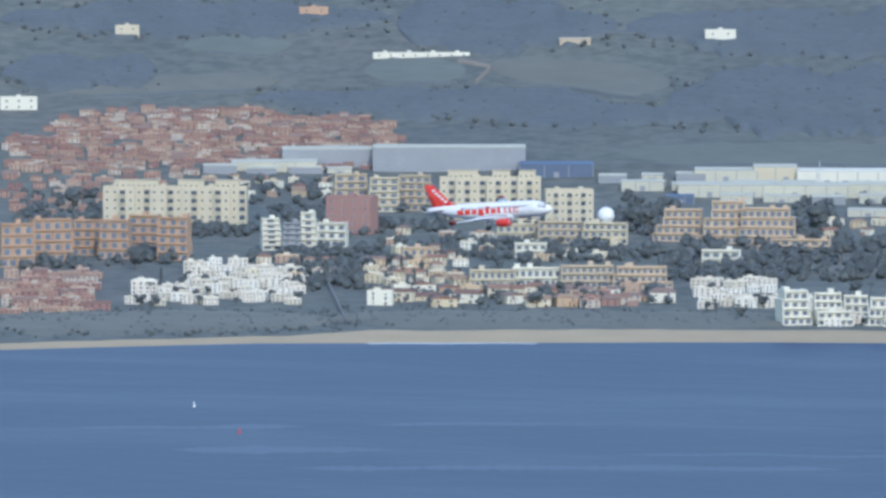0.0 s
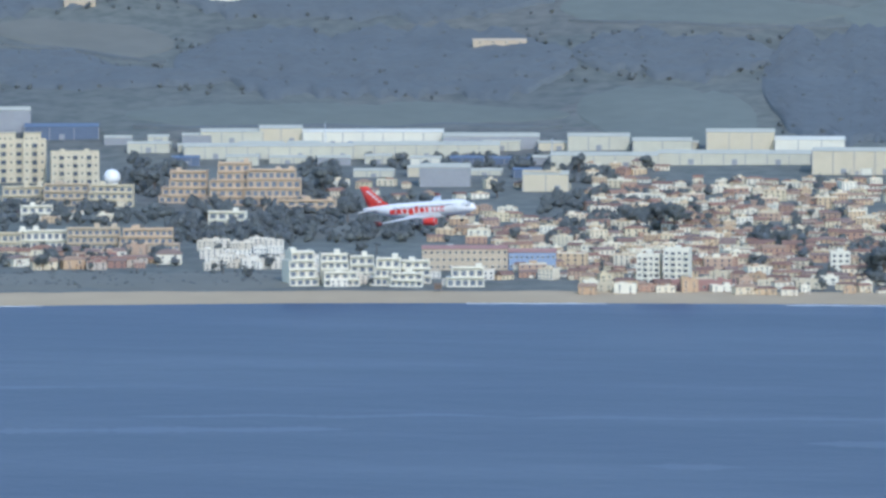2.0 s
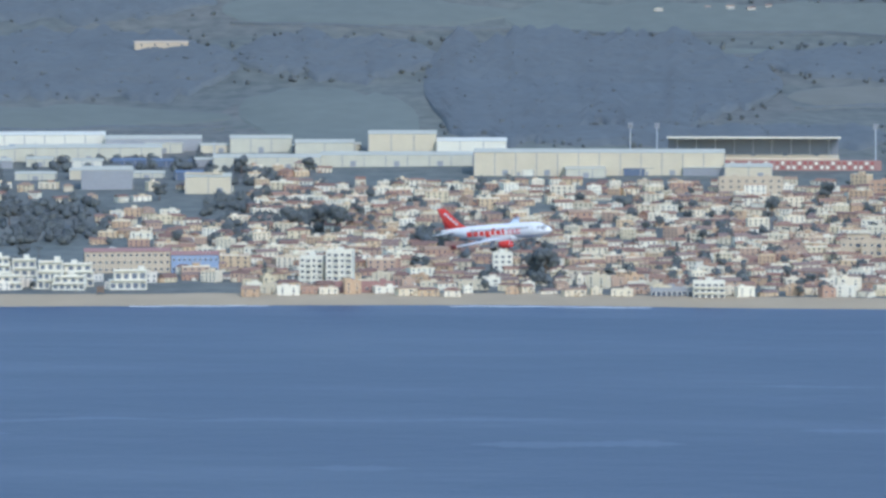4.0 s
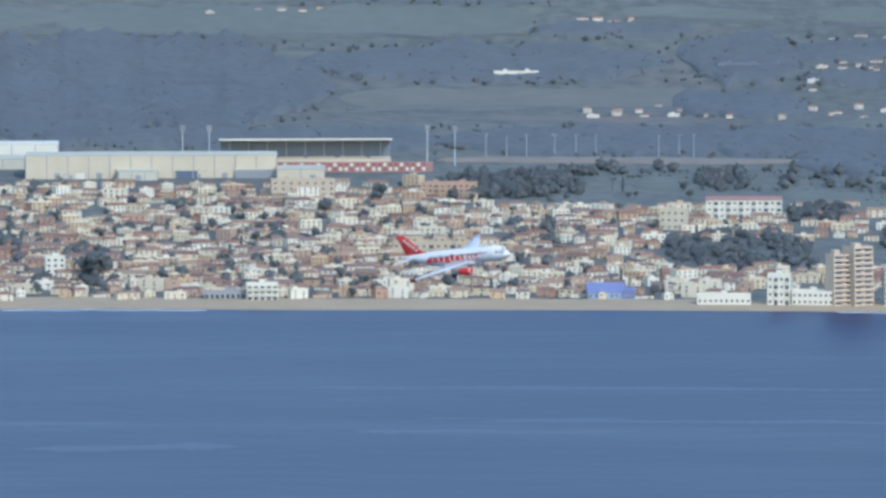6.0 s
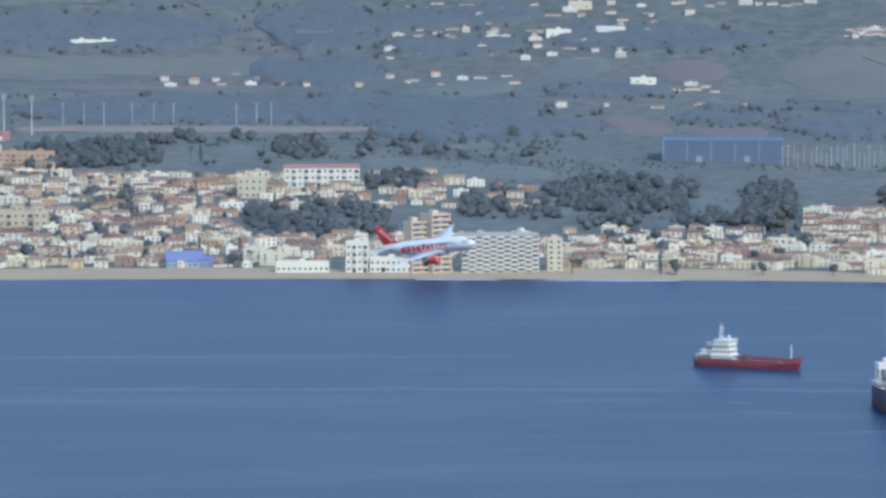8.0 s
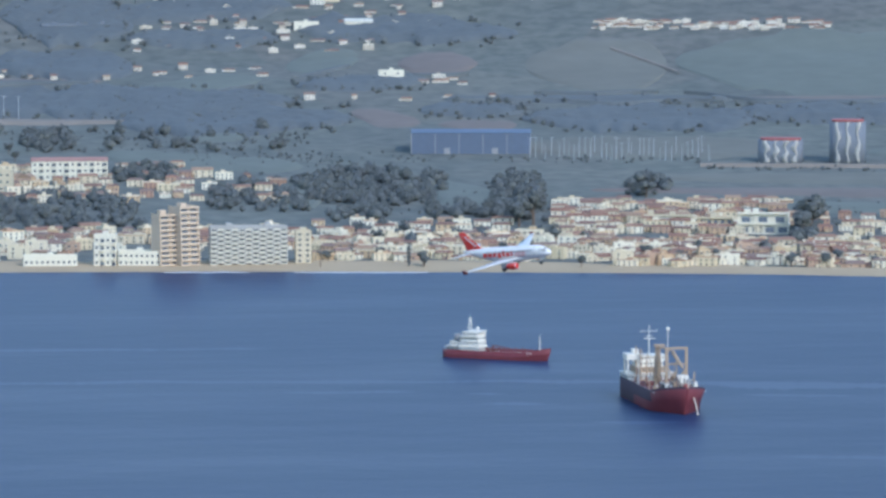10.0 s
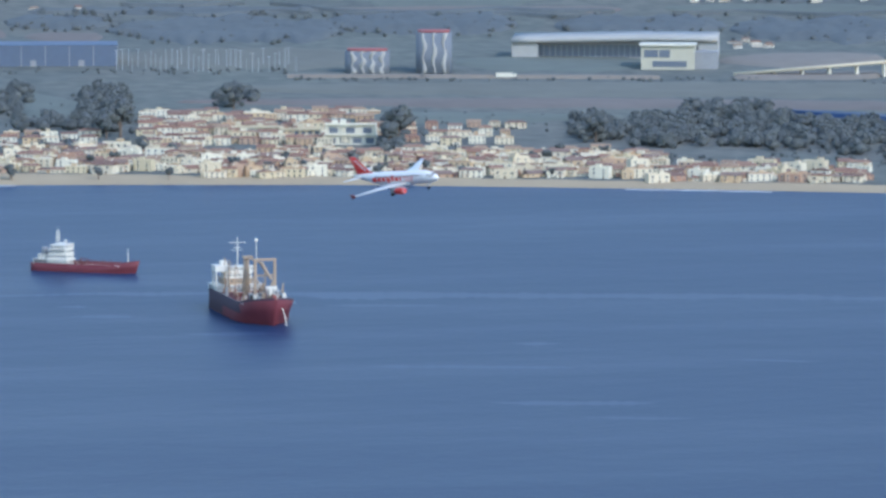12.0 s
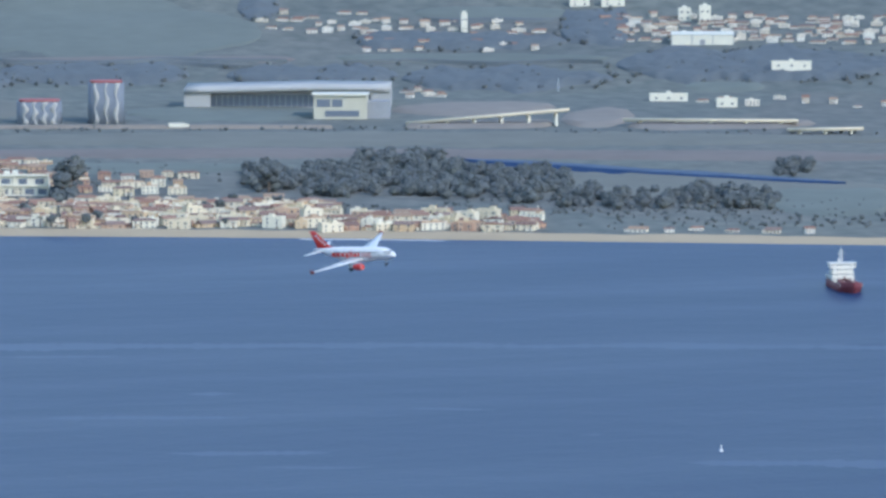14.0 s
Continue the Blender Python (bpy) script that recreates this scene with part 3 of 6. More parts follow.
# ---- larger buildings ----
def balcony_mesh(w, deep, solid_front=True):
    bm = bmesh.new()
    box(bm, -w / 2, w / 2, -deep, 0, -0.15, 0)
    box(bm, -w / 2, w / 2, -deep, -deep + 0.12, 0, 0.95)
    box(bm, -w / 2, -w / 2 + 0.12, -deep + 0.12, 0, 0, 0.95)
    box(bm, w / 2 - 0.12, w / 2, -deep + 0.12, 0, 0, 0.95)
    return bm


def opening_mesh(w, h, pane=None):
    bm = bmesh.new()
    sash(bm, w, h, 0.12)
    return mesh_of("window", bm, M_WHITE, pane or M_GLASS)


def block(name, label, u0, u1, top, base, floors, bays, mat, turn=0.0, deep=14.0, balconies=0, roofmat=None, category="building", wings=0, pitched=0.0, stagger=False, balmat=None):
    """Flat-roofed building from its bearings and dips; balconies: every n-th bay has one; wings: steps in the front."""
    m, k = site((u0 + u1) / 2, base, turn)
    c = max(0.5, math.cos(radians(turn)))
    w, h = (u1 - u0) * k / c, (base - top) * k
    w = max(4.0, w - deep * abs(math.sin(radians(turn))))
    root = new(name)
    root.matrix_basis = m
    body = bmesh.new()
    fronts = []
    for i in range(bays):
        fronts.append(-2.0 if wings and (i // wings) % 2 else 0.0)
    foot = [(w / 2, deep), (-w / 2, deep)]
    for i in range(bays):
        if not i or fronts[i] != fronts[i - 1]:
            foot.append((-w / 2 + i * w / bays, fronts[i]))
        if i == bays - 1 or fronts[i] != fronts[i + 1]:
            foot.append((-w / 2 + (i + 1) * w / bays, fronts[i]))
    low = [body.verts.new((x, y, -4)) for x, y in foot]
    high = [body.verts.new((x, y, h)) for x, y in foot]
    body.faces.new(low), body.faces.new(high)
    for i in range(len(foot)):
        j = (i + 1) % len(foot)
        body.faces.new((low[i], low[j], high[j], high[i]))
    bmesh.ops.recalc_face_normals(body, faces=body.faces[:])
    part("wall", body, mat, root)
    roof = bmesh.new()
    if pitched:
        gable(roof, -w / 2 - 0.5, w / 2 + 0.5, -0.5, deep + 0.5, h + 0.05, pitched, hip=0.0)
    else:
        t = 0.3
        box(roof, -w / 2 - 0.1, w / 2 + 0.1, -0.1, t, h, h + 0.9)
        box(roof, -w / 2 - 0.1, w / 2 + 0.1, deep - t, deep + 0.1, h, h + 0.9)
        box(roof, -w / 2 - 0.1, -w / 2 + t, t, deep - t, h, h + 0.9)
        box(roof, w / 2 - t, w / 2 + 0.1, t, deep - t, h, h + 0.9)
        box(roof, -w / 2 + t, w / 2 - t, t, deep - t, h - 0.05, h + 0.05)
        for i in range(max(1, int(w / 18))):
            x = -w / 2 + (i + 0.5) * w / max(1, int(w / 18))
            box(roof, x - 1.8, x + 1.8, deep * 0.4, deep * 0.75, h, h + 2.6)
    part("roof", roof, roofmat or mat, root)
    fh, bw = h / floors, w / bays
    if wings:
        for a, b in ((-0.42, -0.12), (0.02, 0.2), (0.28, 0.45)):
            bm = bmesh.new()
            box(bm, a * w, b * w, deep * 0.2, deep * 0.7, h, h + fh * 0.9)
            box(bm, a * w - 0.4, b * w + 0.4, deep * 0.2 - 0.8, deep * 0.7, h + fh * 0.9, h + fh * 0.9 + 0.25)
            loggia = part("penthouse", bm, mat, root)
            pane = opening_mesh(1.6, 1.8)
            for i in range(max(1, int((b - a) * w / 4))):
                piece("window", pane, loggia, a * w + 2 + i * 4, deep * 0.2 - 0.001, h + 0.3)
    win = opening_mesh(min(bw * 0.5, 2.0), min(fh * 0.55, 1.7))
    bal = mesh_of("balcony", balcony_mesh(bw * 0.86, 1.3), balmat or mat) if balconies else None
    dark = opening_mesh(bw * 0.72, fh * 0.66)
    for s in range(floors):
        for i in range(bays):
            x, y = -w / 2 + (i + 0.5) * bw, fronts[i]
            if stagger:
                up = fh * 0.5 * (i % 2)
                piece("balcony_door", dark, root, x, y - 0.001, s * fh + 0.1)
                piece("balcony", bal, root, x, y - 0.002, s * fh + up)
            elif balconies and i % balconies == balconies - 1:
                piece("balcony_door", dark, root, x, y - 0.001, s * fh + 0.1)
                if s:
                    piece("balcony", bal, root, x, y - 0.002, s * fh)
            else:
                piece("window", win, root, x, y - 0.001, s * fh + fh * 0.3)
    side = max(1, int(deep / 5))
    for s in range(floors):
        for i in range(side):
            piece("window", win, root, -w / 2 - 0.001, (i + 0.5) * deep / side, s * fh + fh * 0.3, -90)
    tagged(root, label, category, "larger buildings")
    return root


block("apartment_building", "long white five-storey apartment block behind trees", 380, 637, 272, 345, 5, 18, M_CREAM, -8, 13, 3, wings=2)
block("apartment_building", "plain dusky pink apartment block", 770, 862, 290, 355, 5, 4, M_PINK, -22, 16)
block("apartment_building", "cream five-storey apartment block with grey bays", 978, 1158, 256, 330, 5, 13, M_CREAM, 2, 14, 2, wings=2)
block("apartment_building", "pale apartment block with dark balcony bays", 1165, 1252, 278, 335, 4, 7, M_CREAM, 4, 14, 2)
block("school_building", "long school building with rows of arched windows", 1822, 1975, 450, 488, 3, 14, M_SAND, 2, 12, 0, M_PINK, pitched=2.0)
block("school_building", "pale blue wing of a long school building", 1975, 2060, 456, 488, 2, 9, M_SKYBLUE, 2, 12, 0, M_PINK, pitched=2.0)
block("apartment_building", "white beachside apartment tower", 2247, 2298, 452, 514, 6, 4, M_WHITE, -8, 14, 2)
block("apartment_building", "white beachside tower with open bays", 2200, 2246, 462, 512, 5, 4, M_WHITE, -8, 12, 2)
block("apartment_building", "small white seaside block", 2545, 2582, 456, 494, 4, 3, M_WHITE, 4, 12)
block("beach_restaurant", "low orange building at the beach", 2265, 2380, 508, 524, 1, 9, M_PINK, 2, 10)
block("hotel", "white seaside hotel with arcaded ground floor", 3824, 3866, 488, 541, 4, 4, M_WHITE, -4, 12, 2)
block("hotel", "low white wing of a seaside hotel with arches", 3867, 3944, 517, 541, 2, 8, M_WHITE, -4, 12, 0)
block("apartment_building", "grey-white apartment building with chequered balconies", 4030, 4170, 474, 540, 8, 11, M_CLAD, 4, 14, 1, stagger=True, balmat=M_WHITE)
block("apartment_building", "narrow white six-storey apartment building", 4182, 4212, 482, 538, 6, 2, M_CREAM, 4, 12)


def terraces(name, label, u0, u1, top, base, floors, bays, mat, turn=0.0, deep=14.0, seed=1, step=1.6, shrink=0.12, hut=True):
    """Flats in receding storeys: each has a slab, a parapet, piers and dark glazed recesses."""
    g = random.Random(seed)
    m, k = site((u0 + u1) / 2, base, turn)
    w, h = (u1 - u0) * k, (base - top) * k
    root = new(name)
    root.matrix_basis = m
    fh = h / floors
    a, b, y = -w / 2, w / 2, 0.0
    bw = w / bays
    glass = opening_mesh(bw * 0.7, fh * 0.68, M_TINT)
    bm = bmesh.new()
    box(bm, -0.35, 0.35, -1.3, 0.02, 0, fh - 0.35)
    pier = mesh_of("pier", bm, mat)
    for s in range(floors):
        z = s * fh
        bm = bmesh.new()
        box(bm, a, b, y + 1.3, deep, z - (4 if not s else 0), z + fh - 0.003)
        box(bm, a - 0.3, b + 0.3, y - 0.25, y + 1.3, z + fh - 0.35, z + fh - 0.003)
        wall = part("storey", bm, mat, root)
        bm = bmesh.new()
        box(bm, a, b, y - 0.15, y, z - (4 if not s else 0), z + 0.95)
        part("parapet", bm, mat, wall)
        n = max(1, int((b - a) / bw))
        for i in range(n):
            x = a + (i + 0.5) * (b - a) / n
            piece("glazed_door", glass, wall, x, y + 1.298, z + 0.15)
        for i in range(n + 1):
            if i in (0, n) or (i + s) % 2 == 0:
                piece("pier", pier, wall, min(b - 0.36, max(a + 0.36, a + i * (b - a) / n)), y + 1.3, z + 0.003)
        y += g.uniform(0.2, 1.0) * step
        if s < floors - 1:
            c = (b - a) * shrink * g.uniform(0, 1.6)
            if g.random() < 0.5:
                a += c
            else:
                b -= c
    bm = bmesh.new()
    box(bm, a, b, y, y + 0.2, h, h + 0.8)
    box(bm, a, a + 0.2, y + 0.2, deep, h, h + 0.8)
    box(bm, b - 0.2, b, y + 0.2, deep, h, h + 0.8)
    if hut:
        for i in range(max(1, int((b - a) / 16))):
            x = g.uniform(a + 2.5, b - 2.5) if b - a > 6 else (a + b) / 2
            box(bm, x - 1.8, x + 1.8, deep * 0.5, deep * 0.85, h, h + g.uniform(2.0, 3.0))
    part("roof", bm, mat, root)
    tagged(root, label, "building", "larger buildings")
    return root


def shed(name, label, u0, u1, top, base, mat, roofmat=None, turn=0.0, deep=40.0, rise=2.0, bays=0):
    """Industrial hall with a shallow roof, wall ribs and doors."""
    m, k = site((u0 + u1) / 2, base, turn)
    w, h = (u1 - u0) * k, (base - top) * k
    root = new(name)
    root.matrix_basis = m
    bm = bmesh.new()
    box(bm, -w / 2, w / 2, 0, deep, -4, h)
    part("wall", bm, mat, root)
    bm = bmesh.new()
    gable(bm, -w / 2 - 0.4, w / 2 + 0.4, -0.4, deep + 0.4, h + 0.1, rise)
    part("roof", bm, roofmat or mat, root)
    bays = bays or max(2, int(w / 16))
    bm = bmesh.new()
    box(bm, -0.3, 0.3, -0.35, 0, -2, h - 0.3)
    rib = mesh_of("rib", bm, M_GREY)
    bm = bmesh.new()
    box(bm, -2.2, 2.2, -0.15, 0.02, 0, min(4.5, h * 0.6))
    gate = mesh_of("loading_door", bm, M_GREY)
    for i in range(bays + 1):
        piece("rib", rib, root, -w / 2 + i * w / bays, 0, 0)
        if i < bays and i % 2:
            piece("loading_door", gate, root, -w / 2 + (i + 0.5) * w / bays, -0.001, 0)
    tagged(root, label, "warehouse", "industrial halls")
    return root


M_PEACH = material("peach_render", (0.60, 0.48, 0.35), 0.85, grain=0.7, contrast=0.2)
M_TAN = material("tan_render", (0.55, 0.42, 0.285), 0.85, grain=0.7, contrast=0.2)
for i, (u0, u1, top, base, floors, bays, mat, turn, deep, words) in enumerate((
        (1355, 1440, 312, 368, 4, 7, M_TAN, -5, 20, "sand-coloured apartment building with long terraces beside tall trees"),
        (1432, 1520, 298, 372, 5, 7, M_TAN, -4, 24, "tall stepped wing of a sand-coloured apartment building"),
        (1508, 1618, 310, 374, 4, 9, M_TAN, -2, 22, "sand-coloured apartment wing with open loggias"),
        (1540, 1668, 364, 386, 2, 8, M_TAN, -6, 14, "low sand-coloured terrace of flats below trees"),
        (1586, 1640, 456, 516, 4, 4, M_WHITE, 16, 18, "narrow white terrace of flats stepping down to the beach"),
        (1643, 1700, 460, 512, 4, 5, M_WHITE, 6, 13, "white seaside flats with stepped terraces and dark openings"),
        (1690, 1738, 464, 508, 3, 4, M_WHITE, 2, 13, "white seaside flats with stepped terraces and dark openings"),
        (1648, 1712, 492, 517, 2, 5, M_WHITE, 8, 10, "low white seaside villa with garden walls"),
        (1728, 1782, 468, 516, 3, 5, M_WHITE, -4, 13, "white seaside flats with roof terraces"),
        (1776, 1838, 472, 512, 3, 5, M_WHITE, 5, 12, "white seaside flats with a flat roof"),
        (1764, 1822, 494, 518, 2, 5, M_WHITE, -6, 10, "low white seaside villa among garden trees"),
        (1826, 1900, 450, 486, 3, 6, M_WHITE, 3, 12, "white block of flats behind the seaside villas"),
        (1866, 1932, 484, 518, 2, 5, M_WHITE, 3, 12, "low white flats beside the beach"),
        (200, 262, 336, 412, 4, 4, M_OCHRE, 10, 16, "orange brick apartment block with stepped front"),
        (258, 330, 328, 404, 4, 5, M_OCHRE, 12, 16, "orange brick apartment block with deep loggias"),
        (326, 398, 330, 392, 4, 5, M_OCHRE, -6, 15, "orange brick apartment wing behind trees"),
        (372, 428, 330, 398, 4, 4, M_OCHRE, -10, 15, "orange brick apartment block beside tall trees"),
        (424, 480, 322, 384, 4, 4, M_OCHRE, -10, 15, "orange brick apartment block beside tall trees"),
        (476, 532, 326, 402, 5, 4, M_OCHRE, -14, 15, "orange brick corner block of flats"),
        (664, 700, 328, 384, 6, 2, M_WHITE, 8, 12, "slim white slab of a small apartment tower"),
        (698, 733, 336, 392, 6, 3, M_GREY, 4, 13, "grey middle of a small apartment tower with dark balconies"),
        (731, 760, 318, 388, 6, 2, M_WHITE, -4, 12, "slim white slab of a small apartment tower"),
        (758, 812, 336, 378, 3, 4, M_WHITE, -10, 12, "white stepped flats beside an apartment tower"),
        (1078, 1160, 338, 368, 2, 7, M_CREAM, 5, 12, "low cream terrace of flats with rooftop rooms"),
        (1152, 1236, 334, 372, 3, 7, M_SAND, -3, 12, "low cream terrace of flats with rooftop rooms"),
        (1230, 1310, 336, 374, 3, 7, M_CREAM, -6, 12, "low cream terrace of flats with rooftop rooms"),
        (788, 852, 250, 312, 5, 4, M_SAND, 8, 14, "cream five-storey apartment block with stacked balconies"),
        (848, 906, 256, 316, 5, 4, M_CREAM, 2, 14, "cream five-storey apartment block with dark loggias"),
        (902, 966, 252, 314, 5, 5, M_SAND, -2, 14, "cream five-storey apartment block with stacked balconies"),
        (1030, 1112, 420, 452, 2, 8, M_CREAM, -3, 11, "long cream terrace of seaside houses"),
        (1108, 1196, 416, 450, 2, 8, M_WHITE, 2, 11, "long white terrace of seaside houses"),
        (1192, 1290, 412, 452, 3, 9, M_SAND, 3, 12, "long sand-coloured terrace with arched loggias"),
        (1286, 1392, 414, 454, 3, 10, M_TAN, 4, 12, "long brownish terrace with rows of loggias"),
        (912, 968, 380, 410, 2, 5, M_TAN, 6, 12, "ochre house with a broad roof terrace"),
        (1112, 1170, 372, 398, 2, 5, M_WHITE, 4, 11, "white villa with a red roof line above the terraces"),
        (1442, 1520, 384, 412, 2, 5, M_WHITE, -8, 11, "white villa on the wooded rise"),
        (2000, 2082, 312, 346, 3, 6, M_CREAM, -8, 14, "cream three-storey flats beside large trees"),
        (3942, 3984, 452, 541, 10, 2, M_PEACH, 24, 14, "orange-cream beach tower with corner balconies"),
        (3978, 4016, 438, 541, 11, 2, M_PEACH, 30, 16, "tall orange-cream beach tower with corner balconies"),
        (4886, 4974, 456, 480, 2, 8, M_CREAM, -4, 12, "long cream flats with flat roofs"),
        (4966, 5058, 448, 484, 2, 4, M_WHITE, -4, 14, "plain white hall-like flats beside a tall tree"),
        (4800, 4890, 452, 466, 1, 8, M_CREAM, -4, 10, "low cream row of houses"))):
    tower = floors > 8
    terraces("apartment_building", words, u0, u1, top, base, floors, bays, mat, turn, deep, 300 + i, 0.25 if tower else 0.5 if u1 < 1320 else 1.6, 0.0 if tower else 0.03 if u1 < 1320 else 0.12)
block("seaside_building", "pale seaside restaurant under an ultramarine pitched roof", 3506, 3574, 519, 532, 1, 7, M_SKYBLUE, 3, 16, 0, M_BLUE, pitched=5.5)
block("seaside_building", "ultramarine blue annexe of a seaside restaurant", 3566, 3590, 516, 532, 1, 3, M_BLUE, -6, 10, 0, M_BLUE, pitched=1.5)


for u0, u1, top, base, mat, words in (
        (700, 860, 205, 236, M_GREY, "long grey-blue industrial hall"), (860, 1130, 202, 245, M_GREY, "wide grey warehouse with a low roof"),
        (1120, 1250, 232, 255, M_SHEDBLUE, "blue-roofed warehouse"), (610, 760, 228, 245, M_SHED, "low pale warehouse"),
        (1430, 1540, 242, 262, M_SHED, "pale warehouse"), (1534, 1610, 236, 262, M_CREAM, "cream warehouse"),
        (1610, 1860, 243, 268, M_WHITE, "long white factory hall"), (1400, 1700, 268, 290, M_SHED, "pale industrial shed"),
        (1700, 1960, 266, 290, M_SHED, "pale industrial shed"), (1860, 2030, 250, 275, M_GREY, "grey factory hall"),
        (2080, 2190, 250, 275, M_SHED, "pale warehouse with a sawtooth line"), (2195, 2300, 258, 284, M_SHED, "grey-white warehouse"),
        (2050, 2240, 284, 306, M_SHED, "low pale warehouse"), (2325, 2446, 242, 284, M_CREAM, "tall cream block of a factory"),
        (2446, 2570, 255, 284, M_WHITE, "white factory hall"), (2240, 2510, 280, 300, M_SHED, "long pale hall"),
        (2512, 2956, 275, 316, M_CREAM, "very long cream factory hall with wall bays"), (2956, 3040, 300, 320, M_CREAM, "small cream hall"),
        (1818, 1908, 305, 340, M_GREY, "dark grey box-shaped hall"), (2000, 2082, 318, 348, M_CREAM, "cream commercial building"),
        (4388, 4600, 306, 343, M_SHEDBLUE, "wide blue-walled hall with pale eaves"),
        (6160, 6270, 200, 218, M_WHITE, "long white village hall"), (4270, 4320, 108, 120, M_WHITE, "small white farm building")):
    shed("warehouse", words + " on the industrial estate", u0, u1, top, base, mat, roofmat=M_SHED if mat in (M_GREY, M_CREAM) else None)


# ---- the airliner ----
M_PAINT = material("white_aircraft_paint", (0.80, 0.78, 0.74), 0.3, grain=0.4, contrast=0.06)
M_ORANGE = material("orange_red_paint", (0.66, 0.050, 0.034), 0.4, grain=0.5, contrast=0.08)
M_FENCE = material("dark_red_paint", (0.20, 0.04, 0.035), 0.35, grain=0.5, contrast=0.08)
M_WING = material("pale_grey_wing_paint", (0.66, 0.66, 0.64), 0.35, grain=0.5, contrast=0.12)
M_TYRE = material("black_rubber", (0.03, 0.03, 0.03), 0.8, grain=3.0)
M_METAL = material("bare_metal", (0.60, 0.60, 0.62), 0.3, 0.8, grain=2.0, contrast=0.1)


def ring(x, r, zc, n=28, squash=1.04):
    return [(x, math.cos(i * 2 * math.pi / n) * r, zc + math.sin(i * 2 * math.pi / n) * r * squash) for i in range(n)]


def aerofoil(lead, trail, y, z, thick, vertical=False):
    """Closed wing section from leading edge to trailing edge."""
    pts = []
    for s, t in ((0, 0), (0.04, 0.55), (0.15, 0.9), (0.35, 1.0), (0.65, 0.62), (1, 0.06), (1, -0.06), (0.65, -0.4), (0.35, -0.7), (0.15, -0.65), (0.04, -0.4)):
        x, o = lead + (trail - lead) * s, t * thick / 2
        pts.append((x, o, z) if vertical else (x, y, z + o))
    return pts


def plate(bm, x0, x1, z0, z1, side, r=1.985, sq=1.04, n=4):
    """Painted patch that follows the fuselage's side."""
    cols = []
    for x in (x0, x1):
        col = []
        for i in range(n + 1):
            z = z0 + (z1 - z0) * i / n
            y = math.sqrt(max(0.01, r * r - (z / sq) ** 2))
            col.append((bm.verts.new((x, side * (y + 0.012), z)), bm.verts.new((x, side * (y - 0.05), z))))
        cols.append(col)
    a, b = cols
    for i in range(n):
        bm.faces.new((a[i][0], b[i][0], b[i + 1][0], a[i + 1][0]))
    for c, i in ((0, 0), (0, n)):
        bm.faces.new((a[i][0], a[i][1], b[i][1], b[i][0]))
    for c in cols:
        for i in range(n):
            bm.faces.new((c[i][0], c[i + 1][0], c[i + 1][1], c[i][1]))


